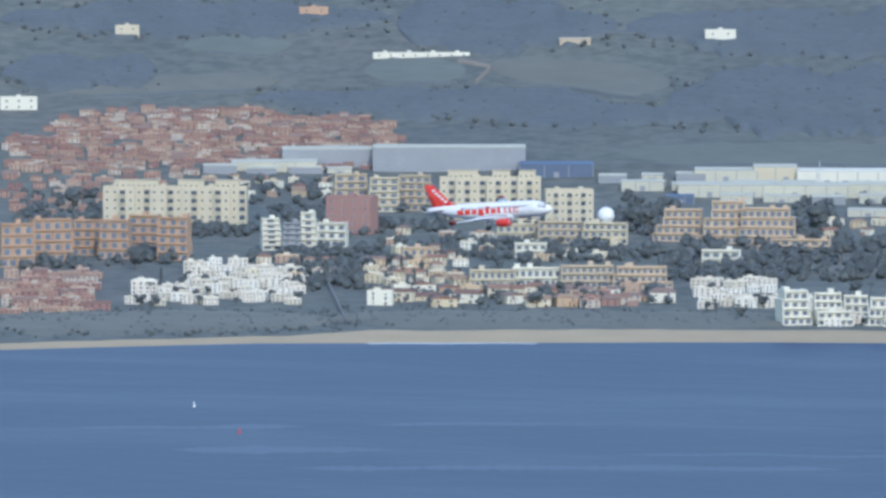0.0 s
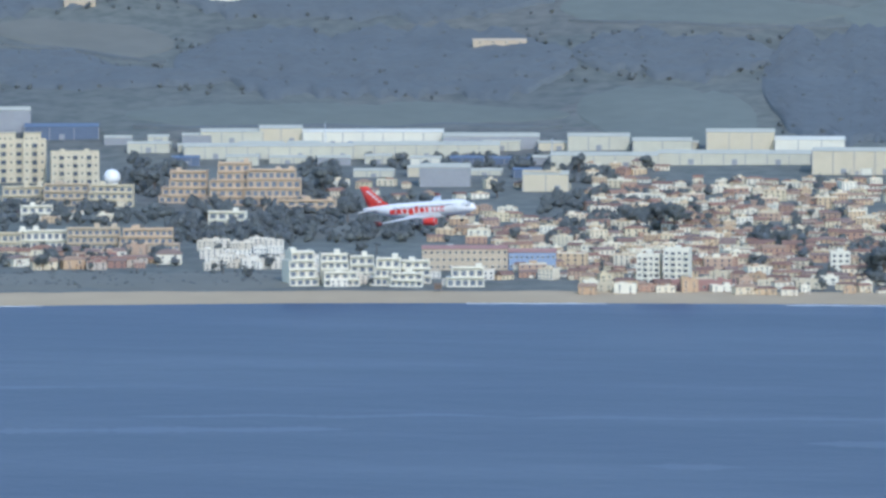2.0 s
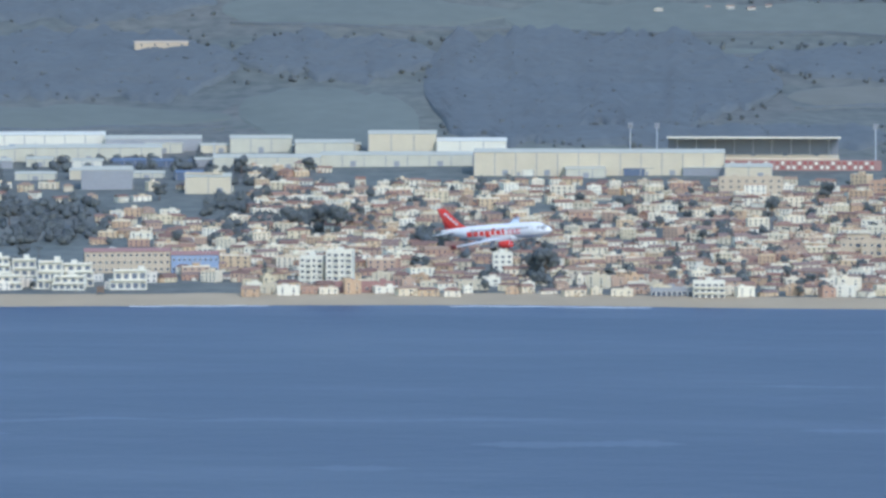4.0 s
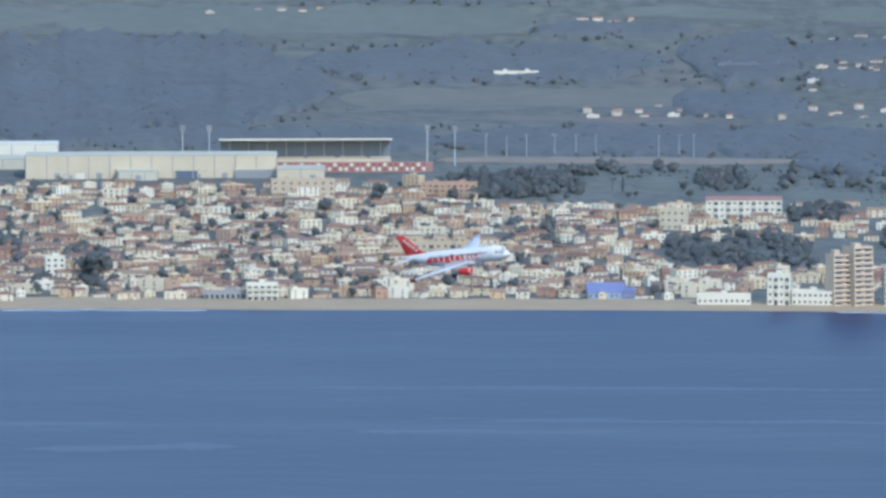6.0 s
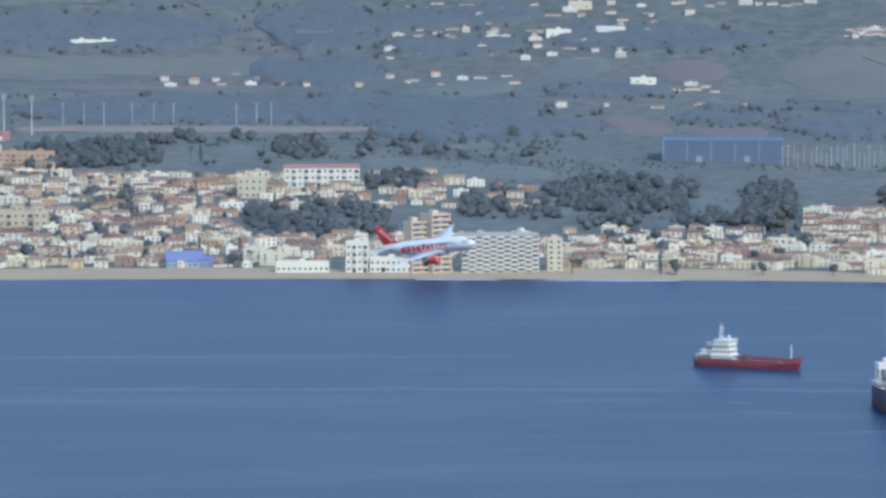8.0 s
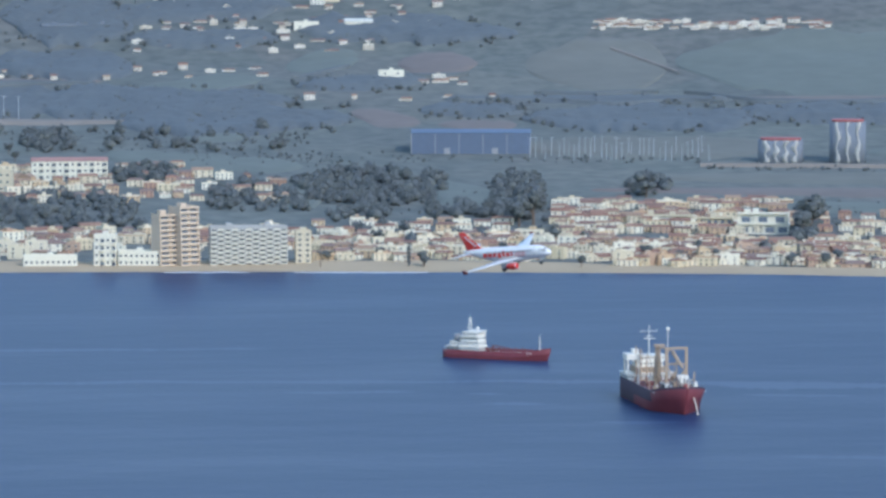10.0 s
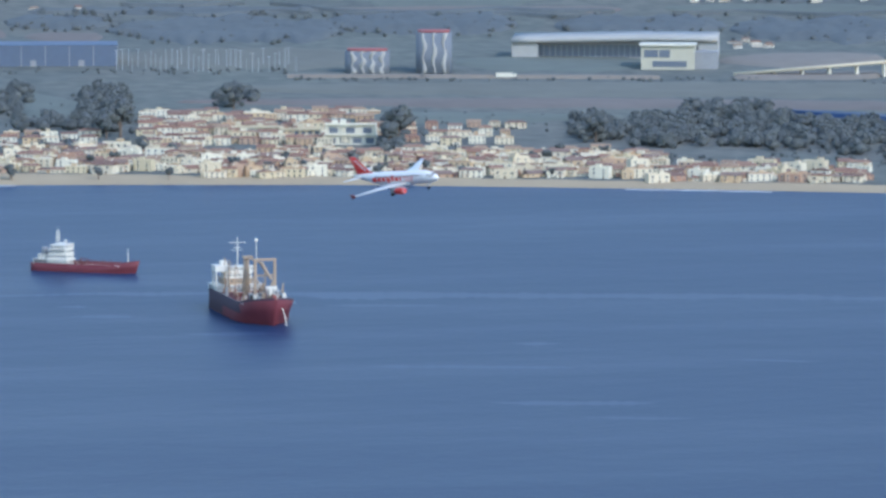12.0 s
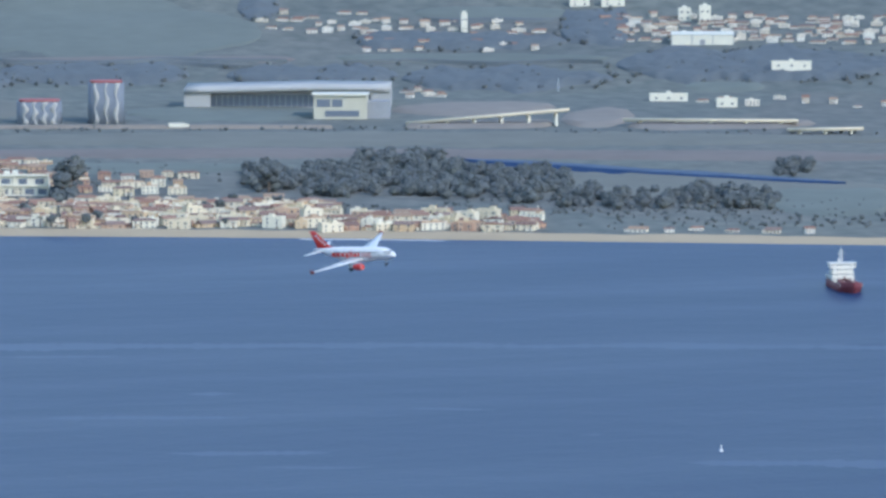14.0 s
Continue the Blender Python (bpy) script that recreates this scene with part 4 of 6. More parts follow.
def build_airliner():
    root = new("airliner")
    bm = bmesh.new()
    prof = ((0, 0.06, -0.55), (-0.25, 0.45, -0.5), (-0.8, 0.85, -0.42), (-1.6, 1.22, -0.3), (-2.6, 1.55, -0.17), (-3.8, 1.80, -0.06),
            (-5.2, 1.95, 0), (-8, 1.98, 0), (-14, 1.98, 0), (-20, 1.98, 0), (-22.5, 1.95, 0.03), (-25, 1.72, 0.22), (-27.5, 1.35, 0.5),
            (-30, 0.92, 0.8), (-32, 0.55, 1.02), (-33.4, 0.28, 1.15), (-33.84, 0.14, 1.18))
    loft(bm, [ring(*p) for p in prof])
    fuselage = part("fuselage", bm, M_PAINT, root, "white fuselage")
    bm = bmesh.new()
    loft(bm, [[(x, y * s, z) for y, z in ((0.2, -2.45), (1.6, -2.3), (2.25, -1.7), (2.1, -1.0), (-2.1, -1.0), (-2.25, -1.7), (-1.6, -2.3), (-0.2, -2.45))]
              for x, s in ((-9.6, 0.5), (-11, 0.95), (-15, 1.0), (-18.5, 1.0), (-21, 0.4))])
    part("belly_fairing", bm, M_WING, root)
    for s in (1, -1):
        bm = bmesh.new()
        order = 1 if s > 0 else -1
        loft(bm, [aerofoil(*a)[::order] for a in ((-10.9, -18.3, 1.2 * s, -1.25, 0.95), (-13.7, -18.5, 6.2 * s, -0.80, 0.62), (-17.2, -19.9, 13.0 * s, -0.15, 0.33), (-19.2, -20.7, 16.9 * s, 0.25, 0.18))])
        wing = part("wing", bm, M_WING, root)
        bm = bmesh.new()
        loft(bm, [[(x, 16.95 * s + o, z) for x, o in ((-19.1 - sw, 0), (-19.9 - sw, 0.06), (-20.9 - sw, 0), (-19.9 - sw, -0.06))][::order] for z, sw in ((-0.35, 0.4), (0.25, 0), (0.85, 0.6))])
        part("wingtip_fence", bm, M_FENCE, wing, "dark red wingtip fence")
        for y in (3.4, 7.2, 10.6):
            bm = bmesh.new()
            x = -18.4 - max(0, (y - 6.2)) * 0.2
            loft(bm, [[(x + d, y * s + math.cos(i * 1.0472) * r, -1.35 + y * 0.07 + math.sin(i * 1.0472) * r * 1.3) for i in range(6)] for d, r in ((2.2, 0.03), (1.0, 0.2), (-0.6, 0.18), (-1.6, 0.03))])
            part("flap_fairing", bm, M_WING, wing)
        bm = bmesh.new()
        loft(bm, [aerofoil(*a)[::order] for a in ((-18.3, -20.4, 2.1 * s, -1.45, 0.22), (-18.5, -20.2, 6.2 * s, -1.15, 0.2), (-19.2, -20.5, 11.5 * s, -0.6, 0.14))])
        part("flap", bm, M_WING, wing)
        bm = bmesh.new()
        loft(bm, [aerofoil(-28.6, -32.2, 0.6 * s, 0.9, 0.42)[::order], aerofoil(-31.6, -33.2, 6.2 * s, 1.45, 0.16)[::order]])
        part("tailplane", bm, M_WING, root)
        bm = bmesh.new()
        n = 20
        def hoop(x, r):
            return [(x, 5.75 * s + math.cos(i * 2 * math.pi / n) * r, -2.25 + math.sin(i * 2 * math.pi / n) * r) for i in range(n)]
        loft(bm, [hoop(*p) for p in ((-9.5, 0.80), (-9.35, 0.88), (-9.45, 0.96), (-10.1, 1.06), (-11.4, 1.07), (-12.4, 0.96), (-12.9, 0.82))])
        engine = part("engine", bm, M_ORANGE, root, "orange-red engine nacelle")
        bm = bmesh.new()
        loft(bm, [hoop(*p) for p in ((-9.34, 0.81), (-9.3, 0.87), (-9.4, 0.945), (-9.55, 0.97))], caps=False)
        part("intake_lip", bm, M_METAL, engine, "bare metal intake lip")
        bm = bmesh.new()
        loft(bm, [hoop(-12.8, 0.62), hoop(-13.6, 0.45), hoop(-14.3, 0.12)])
        part("exhaust_cone", bm, M_METAL, engine)
        bm = bmesh.new()
        box(bm, -14.6, -10.3, 5.75 * s - 0.16, 5.75 * s + 0.16, -1.4, -0.75)
        part("pylon", bm, M_WING, root)
        bm = bmesh.new()
        rod(bm, (-16.1, 3.8 * s, -1.2), (-16.1, 3.8 * s, -3.75), 0.16)
        rod(bm, (-16.1, 2.2 * s, -1.5), (-16.1, 3.8 * s, -2.9), 0.08)
        gear = part("main_gear", bm, M_METAL, root)
        for d in (-0.46, 0.46):
            bm = bmesh.new()
            rod(bm, (-16.1, 3.8 * s + d - 0.2, -3.75), (-16.1, 3.8 * s + d + 0.2, -3.75), 0.58, n=16)
            part("wheel", bm, M_TYRE, gear)
        bm = bmesh.new()
        box(bm, -16.7, -15.5, 4.15 * s - 0.03, 4.15 * s + 0.03, -3.2, -1.3)
        part("gear_door", bm, M_PAINT, gear)
        # lettering as plain blocks
        x = -24.8
        for w, z0, z1 in ((2.0, -0.4, 0.8), (1.9, -0.4, 0.8), (1.7, -0.4, 0.8), (1.9, -0.85, 0.8), (1.5, -0.4, 1.35), (1.8, -0.4, 0.8), (1.2, -0.4, 1.1)):
            if s > 0:
                a, b = -34.0 + 8 - (x + w - 0.42) - 6.9, -34.0 + 8 - x - 6.9
            else:
                a, b = x, x + w - 0.42
            bm = bmesh.new()
            plate(bm, min(a, b), max(a, b), z0, z1, s)
            part("letter_block", bm, M_ORANGE, fuselage, "orange-red block of lettering")
            x += w
        x += 0.1
        for w, z0, z1 in ((0.5, -0.4, -0.05), (1.25, -0.4, 0.8), (1.3, -0.4, 0.8), (1.75, -0.4, 0.8)):
            if s > 0:
                a, b = -34.0 + 8 - (x + w - 0.5) - 6.9, -34.0 + 8 - x - 6.9
            else:
                a, b = x, x + w - 0.5
            for p, q in (((min(a, b), z0), (max(a, b), z0 + 0.3)), ((min(a, b), z1 - 0.3), (max(a, b), z1)), ((min(a, b), z0 + 0.3), (min(a, b) + 0.26, z1 - 0.3)))[:1 if w < 1 else 3]:
                bm = bmesh.new()
                plate(bm, p[0], q[0], p[1], q[1], s)
                part("letter_block", bm, M_ORANGE, fuselage, "thin orange-red block of lettering")
            x += w
        bm = bmesh.new()
        xs, rs, zs = [-p[0] for p in prof], [p[1] for p in prof], [p[2] for p in prof]
        pane = []
        for a0, b0, b1 in ((1.35, 18, 44), (2.0, 24, 52), (2.7, 26, 52), (3.3, 24, 44)):
            rr, zc = float(np.interp(a0, xs, rs)) + 0.03, float(np.interp(a0, xs, zs))
            pane.append([(-a0, s * math.cos(radians(b)) * q, zc + math.sin(radians(b)) * q * 1.04) for b, q in ((b0, rr), (b1, rr), (b1, rr - 0.12), (b0, rr - 0.12))][::s])
        loft(bm, pane)
        part("cockpit_window", bm, M_DARK, fuselage, "dark cockpit windows")
        bm = bmesh.new()
        plate(bm, -0.12, 0.12, 0.35, 0.72, s, n=1)
        pane = mesh_of("cabin_window", bm, M_GLASS)
        for i in range(34):
            if s < 0:
                piece("cabin_window", pane, fuselage, -6.0 - i * 0.53, 0, 0.55)
        for xd in (-5.2, -23.4):
            bm = bmesh.new()
            for a, b, c, d in ((xd - 0.42, xd - 0.37, -0.6, 1.25), (xd + 0.37, xd + 0.42, -0.6, 1.25), (xd - 0.37, xd + 0.37, 1.2, 1.25)):
                plate(bm, a, b, c, d, s, r=1.96)
            part("cabin_door", bm, M_GREY, fuselage, "outlined cabin door")
    bm = bmesh.new()
    pane = []
    for b in range(-46, 47, 23):
        ring_pts = []
        for a0, lift in ((1.25, 0.03), (2.0, 0.03), (2.0, -0.1), (1.25, -0.1)):
            rr, zc = float(np.interp(a0, [-p[0] for p in prof], [p[1] for p in prof])) + lift, float(np.interp(a0, [-p[0] for p in prof], [p[2] for p in prof]))
            ring_pts.append((-a0, math.sin(radians(b)) * rr, zc + math.cos(radians(b)) * rr * 1.04))
        pane.append(ring_pts)
    loft(bm, pane)
    part("windscreen", bm, M_DARK, fuselage, "dark windscreen")
    bm = bmesh.new()
    loft(bm, [aerofoil(-24.6, -32.2, 0, 1.5, 0.34, True), aerofoil(-27.0, -32.4, 0, 2.6, 0.42, True), aerofoil(-31.4, -33.8, 0, 7.3, 0.2, True)])
    fin = part("tail_fin", bm, M_ORANGE, root, "orange-red tail fin")
    for i in range(5):
        for s in (1, -1):
            bm = bmesh.new()
            z = 2.7 + i * 0.72
            x = -28.4 - i * 0.72
            box(bm, x - 0.5, x + 0.45, s * 0.24 - 0.03 if s > 0 else -0.25, 0.25 if s > 0 else -0.21, z, z + 0.5)
            part("letter_block", bm, M_PAINT, fin, "white block of lettering")
    bm = bmesh.new()
    rod(bm, (-5.0, 0, -1.6), (-4.8, 0, -3.6), 0.12)
    gear = part("nose_gear", bm, M_METAL, root)
    for d in (-0.25, 0.25):
        bm = bmesh.new()
        rod(bm, (-4.8, d - 0.11, -3.6), (-4.8, d + 0.11, -3.6), 0.4, n=14)
        part("wheel", bm, M_TYRE, gear)
    bm = bmesh.new()
    box(bm, -4.2, -3.6, -0.5, -0.46, -2.5, -1.6)
    box(bm, -4.2, -3.6, 0.46, 0.5, -2.5, -1.6)
    part("gear_door", bm, M_PAINT, gear)
    return tagged(root, "white airliner with an orange-red tail fin, engines and lettering, wheels down", "airliner")


AIRLINER = build_airliner()


def flight(u, v, r, turn, pitch, bank):
    """Pose of the airliner by its nose's bearing, dip and range, its turn towards the lookout, pitch and bank."""
    a, d = (u - NORTH) * STEP, (v - LEVEL) * STEP
    return pose(math.sin(a) * r, math.cos(a) * r, EYE - math.tan(d) * r, bank, -pitch, math.degrees(-a) - turn)


# ---- the ships ----
M_HULL = material("red_hull_paint", (0.150, 0.030, 0.040), 0.65, grain=0.3, contrast=0.4)
M_HULLDARK = material("dark_hull_flank", (0.060, 0.038, 0.055), 0.85, grain=0.3, contrast=0.3)
M_DECK = material("rusty_deck", (0.17, 0.06, 0.055), 0.8, grain=0.4, contrast=0.3)
M_CRANE = material("ochre_crane_paint", (0.40, 0.30, 0.21), 0.7, grain=0.5, contrast=0.2)
M_SHIPWHITE = material("ship_white_paint", (0.76, 0.72, 0.63), 0.5, grain=0.4, contrast=0.15)


def hull_part(root, length, beam, deck, bow_up, keel=-2.0, flank=None, full=2.0, flare=0.35, rake=2.5):
    """Hull skin with a raised, flared bow; flank: darker material of the upper strake abaft the bow."""
    rows = []
    n = 22
    for i in range(n + 1):
        s = i / n
        x = -length / 2 + length * s
        f = max(0.0, (s - 0.7) / 0.3)
        wide = max(0.04, 1 - f ** (full * 1.4))
        if s < 0.08:
            wide = 0.82 + 2.2 * s
        rise = bow_up * max(0.0, (s - 0.78) / 0.22) ** 0.8
        low = max(0.02, min(wide, 1 - f ** full) * (1 - flare * f))
        top = deck + rise
        lean = rake * f
        w = beam / 2
        half = low + (wide - low) * 0.45
        side = [(x - lean, low * w * 0.9, keel), (x - lean * 0.7, low * w, 0.3), (x - lean * 0.35, half * w, top * 0.5), (x, wide * w, top), (x, wide * w - 0.15 * wide, top + 1.0)]
        rows.append(side + [(a, -b, c) for a, b, c in side[::-1]])
    bm = bmesh.new()
    vs = [[bm.verts.new(p) for p in r] for r in rows]
    for k, (a, b) in enumerate(zip(vs, vs[1:])):
        for i in (0, 1, 2, 3, 5, 6, 7, 8):
            f = bm.faces.new((a[i], b[i], b[i + 1], a[i + 1])[::-1])
            f.smooth = True
            f.material_index = 1 if flank and (i in (3, 5) or (i in (2, 6) and k < 17) or (i in (1, 7) and k < 9)) else 0
        bm.faces.new((a[3], b[3], b[6], a[6])[::-1]).material_index = 2
    for r in (vs[0], vs[-1][::-1]):
        bm.faces.new((r[0], r[1], r[2], r[3], r[6], r[7], r[8], r[9]))
    bmesh.ops.recalc_face_normals(bm, faces=bm.faces[:])
    return part("hull", bm, (M_HULL, flank or M_HULL, M_DECK), root)


def tier(root, x0, x1, w, z0, h, mat=None, name="deckhouse"):
    bm = bmesh.new()
    box(bm, x0, x1, -w / 2, w / 2, z0, z0 + h)
    box(bm, x0 - 0.3, x1 + 0.5, -w / 2 - 0.4, w / 2 + 0.4, z0 + h - 0.15, z0 + h + 0.05)
    ob = part(name, bm, mat or M_SHIPWHITE, root)
    bm = bmesh.new()
    box(bm, -0.3, 0.3, -0.03, 0.03, 0, 0.8)
    pane = mesh_of("window", bm, M_GLASS)
    k = max(2, int(abs(x1 - x0) / 1.6))
    for i in range(k):
        for s in (-1, 1):
            piece("window", pane, ob, x0 + (i + 0.5) * (x1 - x0) / k, s * w / 2, z0 + h * 0.4)
    k = max(2, int(w / 1.5))
    for i in range(k):
        piece("window", pane, ob, x1, -w / 2 + (i + 0.5) * w / k, z0 + h * 0.4, 90)
    return ob


def rail(root, x0, x1, y, z):
    bm = bmesh.new()
    for h in (0.5, 1.0):
        rod(bm, (x0, y, z + h), (x1, y, z + h), 0.05, n=5)
    for i in range(int(abs(x1 - x0) / 2) + 1):
        x = x0 + i * 2
        rod(bm, (x, y, z), (x, y, z + 1.0), 0.04, n=5)
    part("railing", bm, M_SHIPWHITE, root)


def mast(root, x, z0, h, arm=2.0, name="mast"):
    bm = bmesh.new()
    rod(bm, (x, 0, z0), (x, 0, z0 + h), 0.35, 0.15)
    for k in (0.55, 0.8):
        rod(bm, (x, -arm * k * 1.6, z0 + h * k), (x, arm * k * 1.6, z0 + h * k), 0.14)
    rod(bm, (x - 1.2, 0, z0), (x, 0, z0 + h * 0.6), 0.12)
    box(bm, x - 0.2, x + 0.2, -1.4, 1.4, z0 + h * 0.62, z0 + h * 0.62 + 0.35)
    part(name, bm, M_SHIPWHITE, root)


def build_tanker(u, v, turn, length, label, beam=11.0, deck=3.2):
    root = new("tanker")
    root.matrix_basis = afloat(u, v, turn)[0]
    hull_part(root, length, beam, deck, 2.2)
    a = -length / 2
    rail(root, a + 20, length / 2 - 8, -beam / 2 + 0.4, deck)
    rail(root, a + 20, length / 2 - 8, beam / 2 - 0.4, deck)
    # open poop deck on stanchions, then the tall block of the bridge
    tier(root, a + 2.0, a + 9.0, beam * 0.80, deck, 2.5, M_GREY)
    tier(root, a + 1.4, a + 9.2, beam * 0.92, deck + 2.5, 0.3, name="deck_awning")
    tier(root, a + 3.4, a + 9.0, beam * 0.60, deck + 2.8, 2.2)
    for x in (1.8, 4.2, 6.6):
        for y in (-1, 1):
            bm = bmesh.new()
            rod(bm, (a + x, y * beam * 0.44, deck), (a + x, y * beam * 0.44, deck + 2.5), 0.12, n=6)
            part("stanchion", bm, M_SHIPWHITE, root)
    tier(root, a + 9.0, a + 20.0, beam * 0.92, deck, 2.7)
    tier(root, a + 9.3, a + 19.6, beam * 0.86, deck + 2.7, 2.6)
    tier(root, a + 9.8, a + 19.2, beam * 0.84, deck + 5.3, 2.5)
    tier(root, a + 11.5, a + 19.0, beam * 1.08, deck + 7.8, 2.4, name="bridge")
    bm = bmesh.new()
    loft(bm, [[(x, y * s, z) for x, y in ((a + 4.5, -1.3), (a + 7.5, -1.3), (a + 7.5, 1.3), (a + 4.5, 1.3))] for z, s in ((deck + 5.0, 1), (deck + 8.6, 0.85))])
    part("funnel", bm, M_GREY, root)
    # lattice radar mast
    bm = bmesh.new()
    z0 = deck + 10.2
    for sx, sy in ((-0.8, -0.8), (0.8, -0.8), (0.8, 0.8), (-0.8, 0.8)):
        rod(bm, (a + 13 + sx, sy, z0), (a + 13 + sx * 0.5, sy * 0.5, z0 + 6.5), 0.13, 0.1, 6)
    for k in range(4):
        box(bm, a + 12.2, a + 13.8, -0.8, 0.8, z0 + 1.3 + k * 1.6, z0 + 1.5 + k * 1.6)
    rod(bm, (a + 13, -2.0, z0 + 4.6), (a + 13, 2.0, z0 + 4.6), 0.12)
    rod(bm, (a + 13, 0, z0 + 6.3), (a + 13, 0, z0 + 8.5), 0.08)
    part("radar_mast", bm, M_SHIPWHITE, root, "white lattice radar mast")
    bm = bmesh.new()
    bmesh.ops.create_uvsphere(bm, u_segments=12, v_segments=8, radius=0.9)
    bmesh.ops.translate(bm, verts=bm.verts[:], vec=(a + 18, -2.0, z0 + 1.6))
    rod(bm, (a + 18, -2.0, z0), (a + 18, -2.0, z0 + 1.0), 0.3, n=8)
    part("satellite_dome", bm, M_SHIPWHITE, root, "white satellite dome")
    bm = bmesh.new()
    rod(bm, (length / 2 - 6, 0, deck + 1.5), (length / 2 - 6, 0, deck + 9.5), 0.32, 0.16)
    box(bm, length / 2 - 6.5, length / 2 - 5.5, -0.5, 0.5, deck + 6.0, deck + 6.3)
    part("foremast", bm, M_SHIPWHITE, root)
    # raised trunk over the tanks
    bm = bmesh.new()
    loft(bm, [[(x, y * beam * 0.4, deck + z) for y, z in ((-1, 0), (-0.94, h), (0.94, h), (1, 0))] for x, h in ((-1.0, 0.2), (2.0, 1.5), (length / 2 - 12, 1.7), (length / 2 - 9, 1.0))])
    part("tank_trunk", bm, M_HULL, root, "raised red trunk deck over the tanks")
    bm = bmesh.new()
    for y in (-1.6, -0.8, 0, 0.8, 1.6):
        rod(bm, (a + 21, y, deck + 1.9), (length / 2 - 10, y, deck + 1.9), 0.16, n=6)
    part("deck_pipes", bm, M_DECK, root)
    for i in range(5):
        bm = bmesh.new()
        x = a + 23 + i * (length - 36) / 5
        box(bm, x, x + 1.4, -3.6, -2.2, deck, deck + 2.1)
        rod(bm, (x + 0.7, 2.8, deck), (x + 0.7, 2.8, deck + 2.8), 0.2)
        part("deck_fitting", bm, M_DECK, root)
    bm = bmesh.new()
    rod(bm, (-3, 0, deck), (-3, 0, deck + 3.6), 0.35, 0.28)
    rod(bm, (-3, 0, deck + 3.5), (4, 0, deck + 2.6), 0.22, 0.12)
    part("hose_crane", bm, M_DECK, root)
    return tagged(root, label, "ship", "ships at anchor")


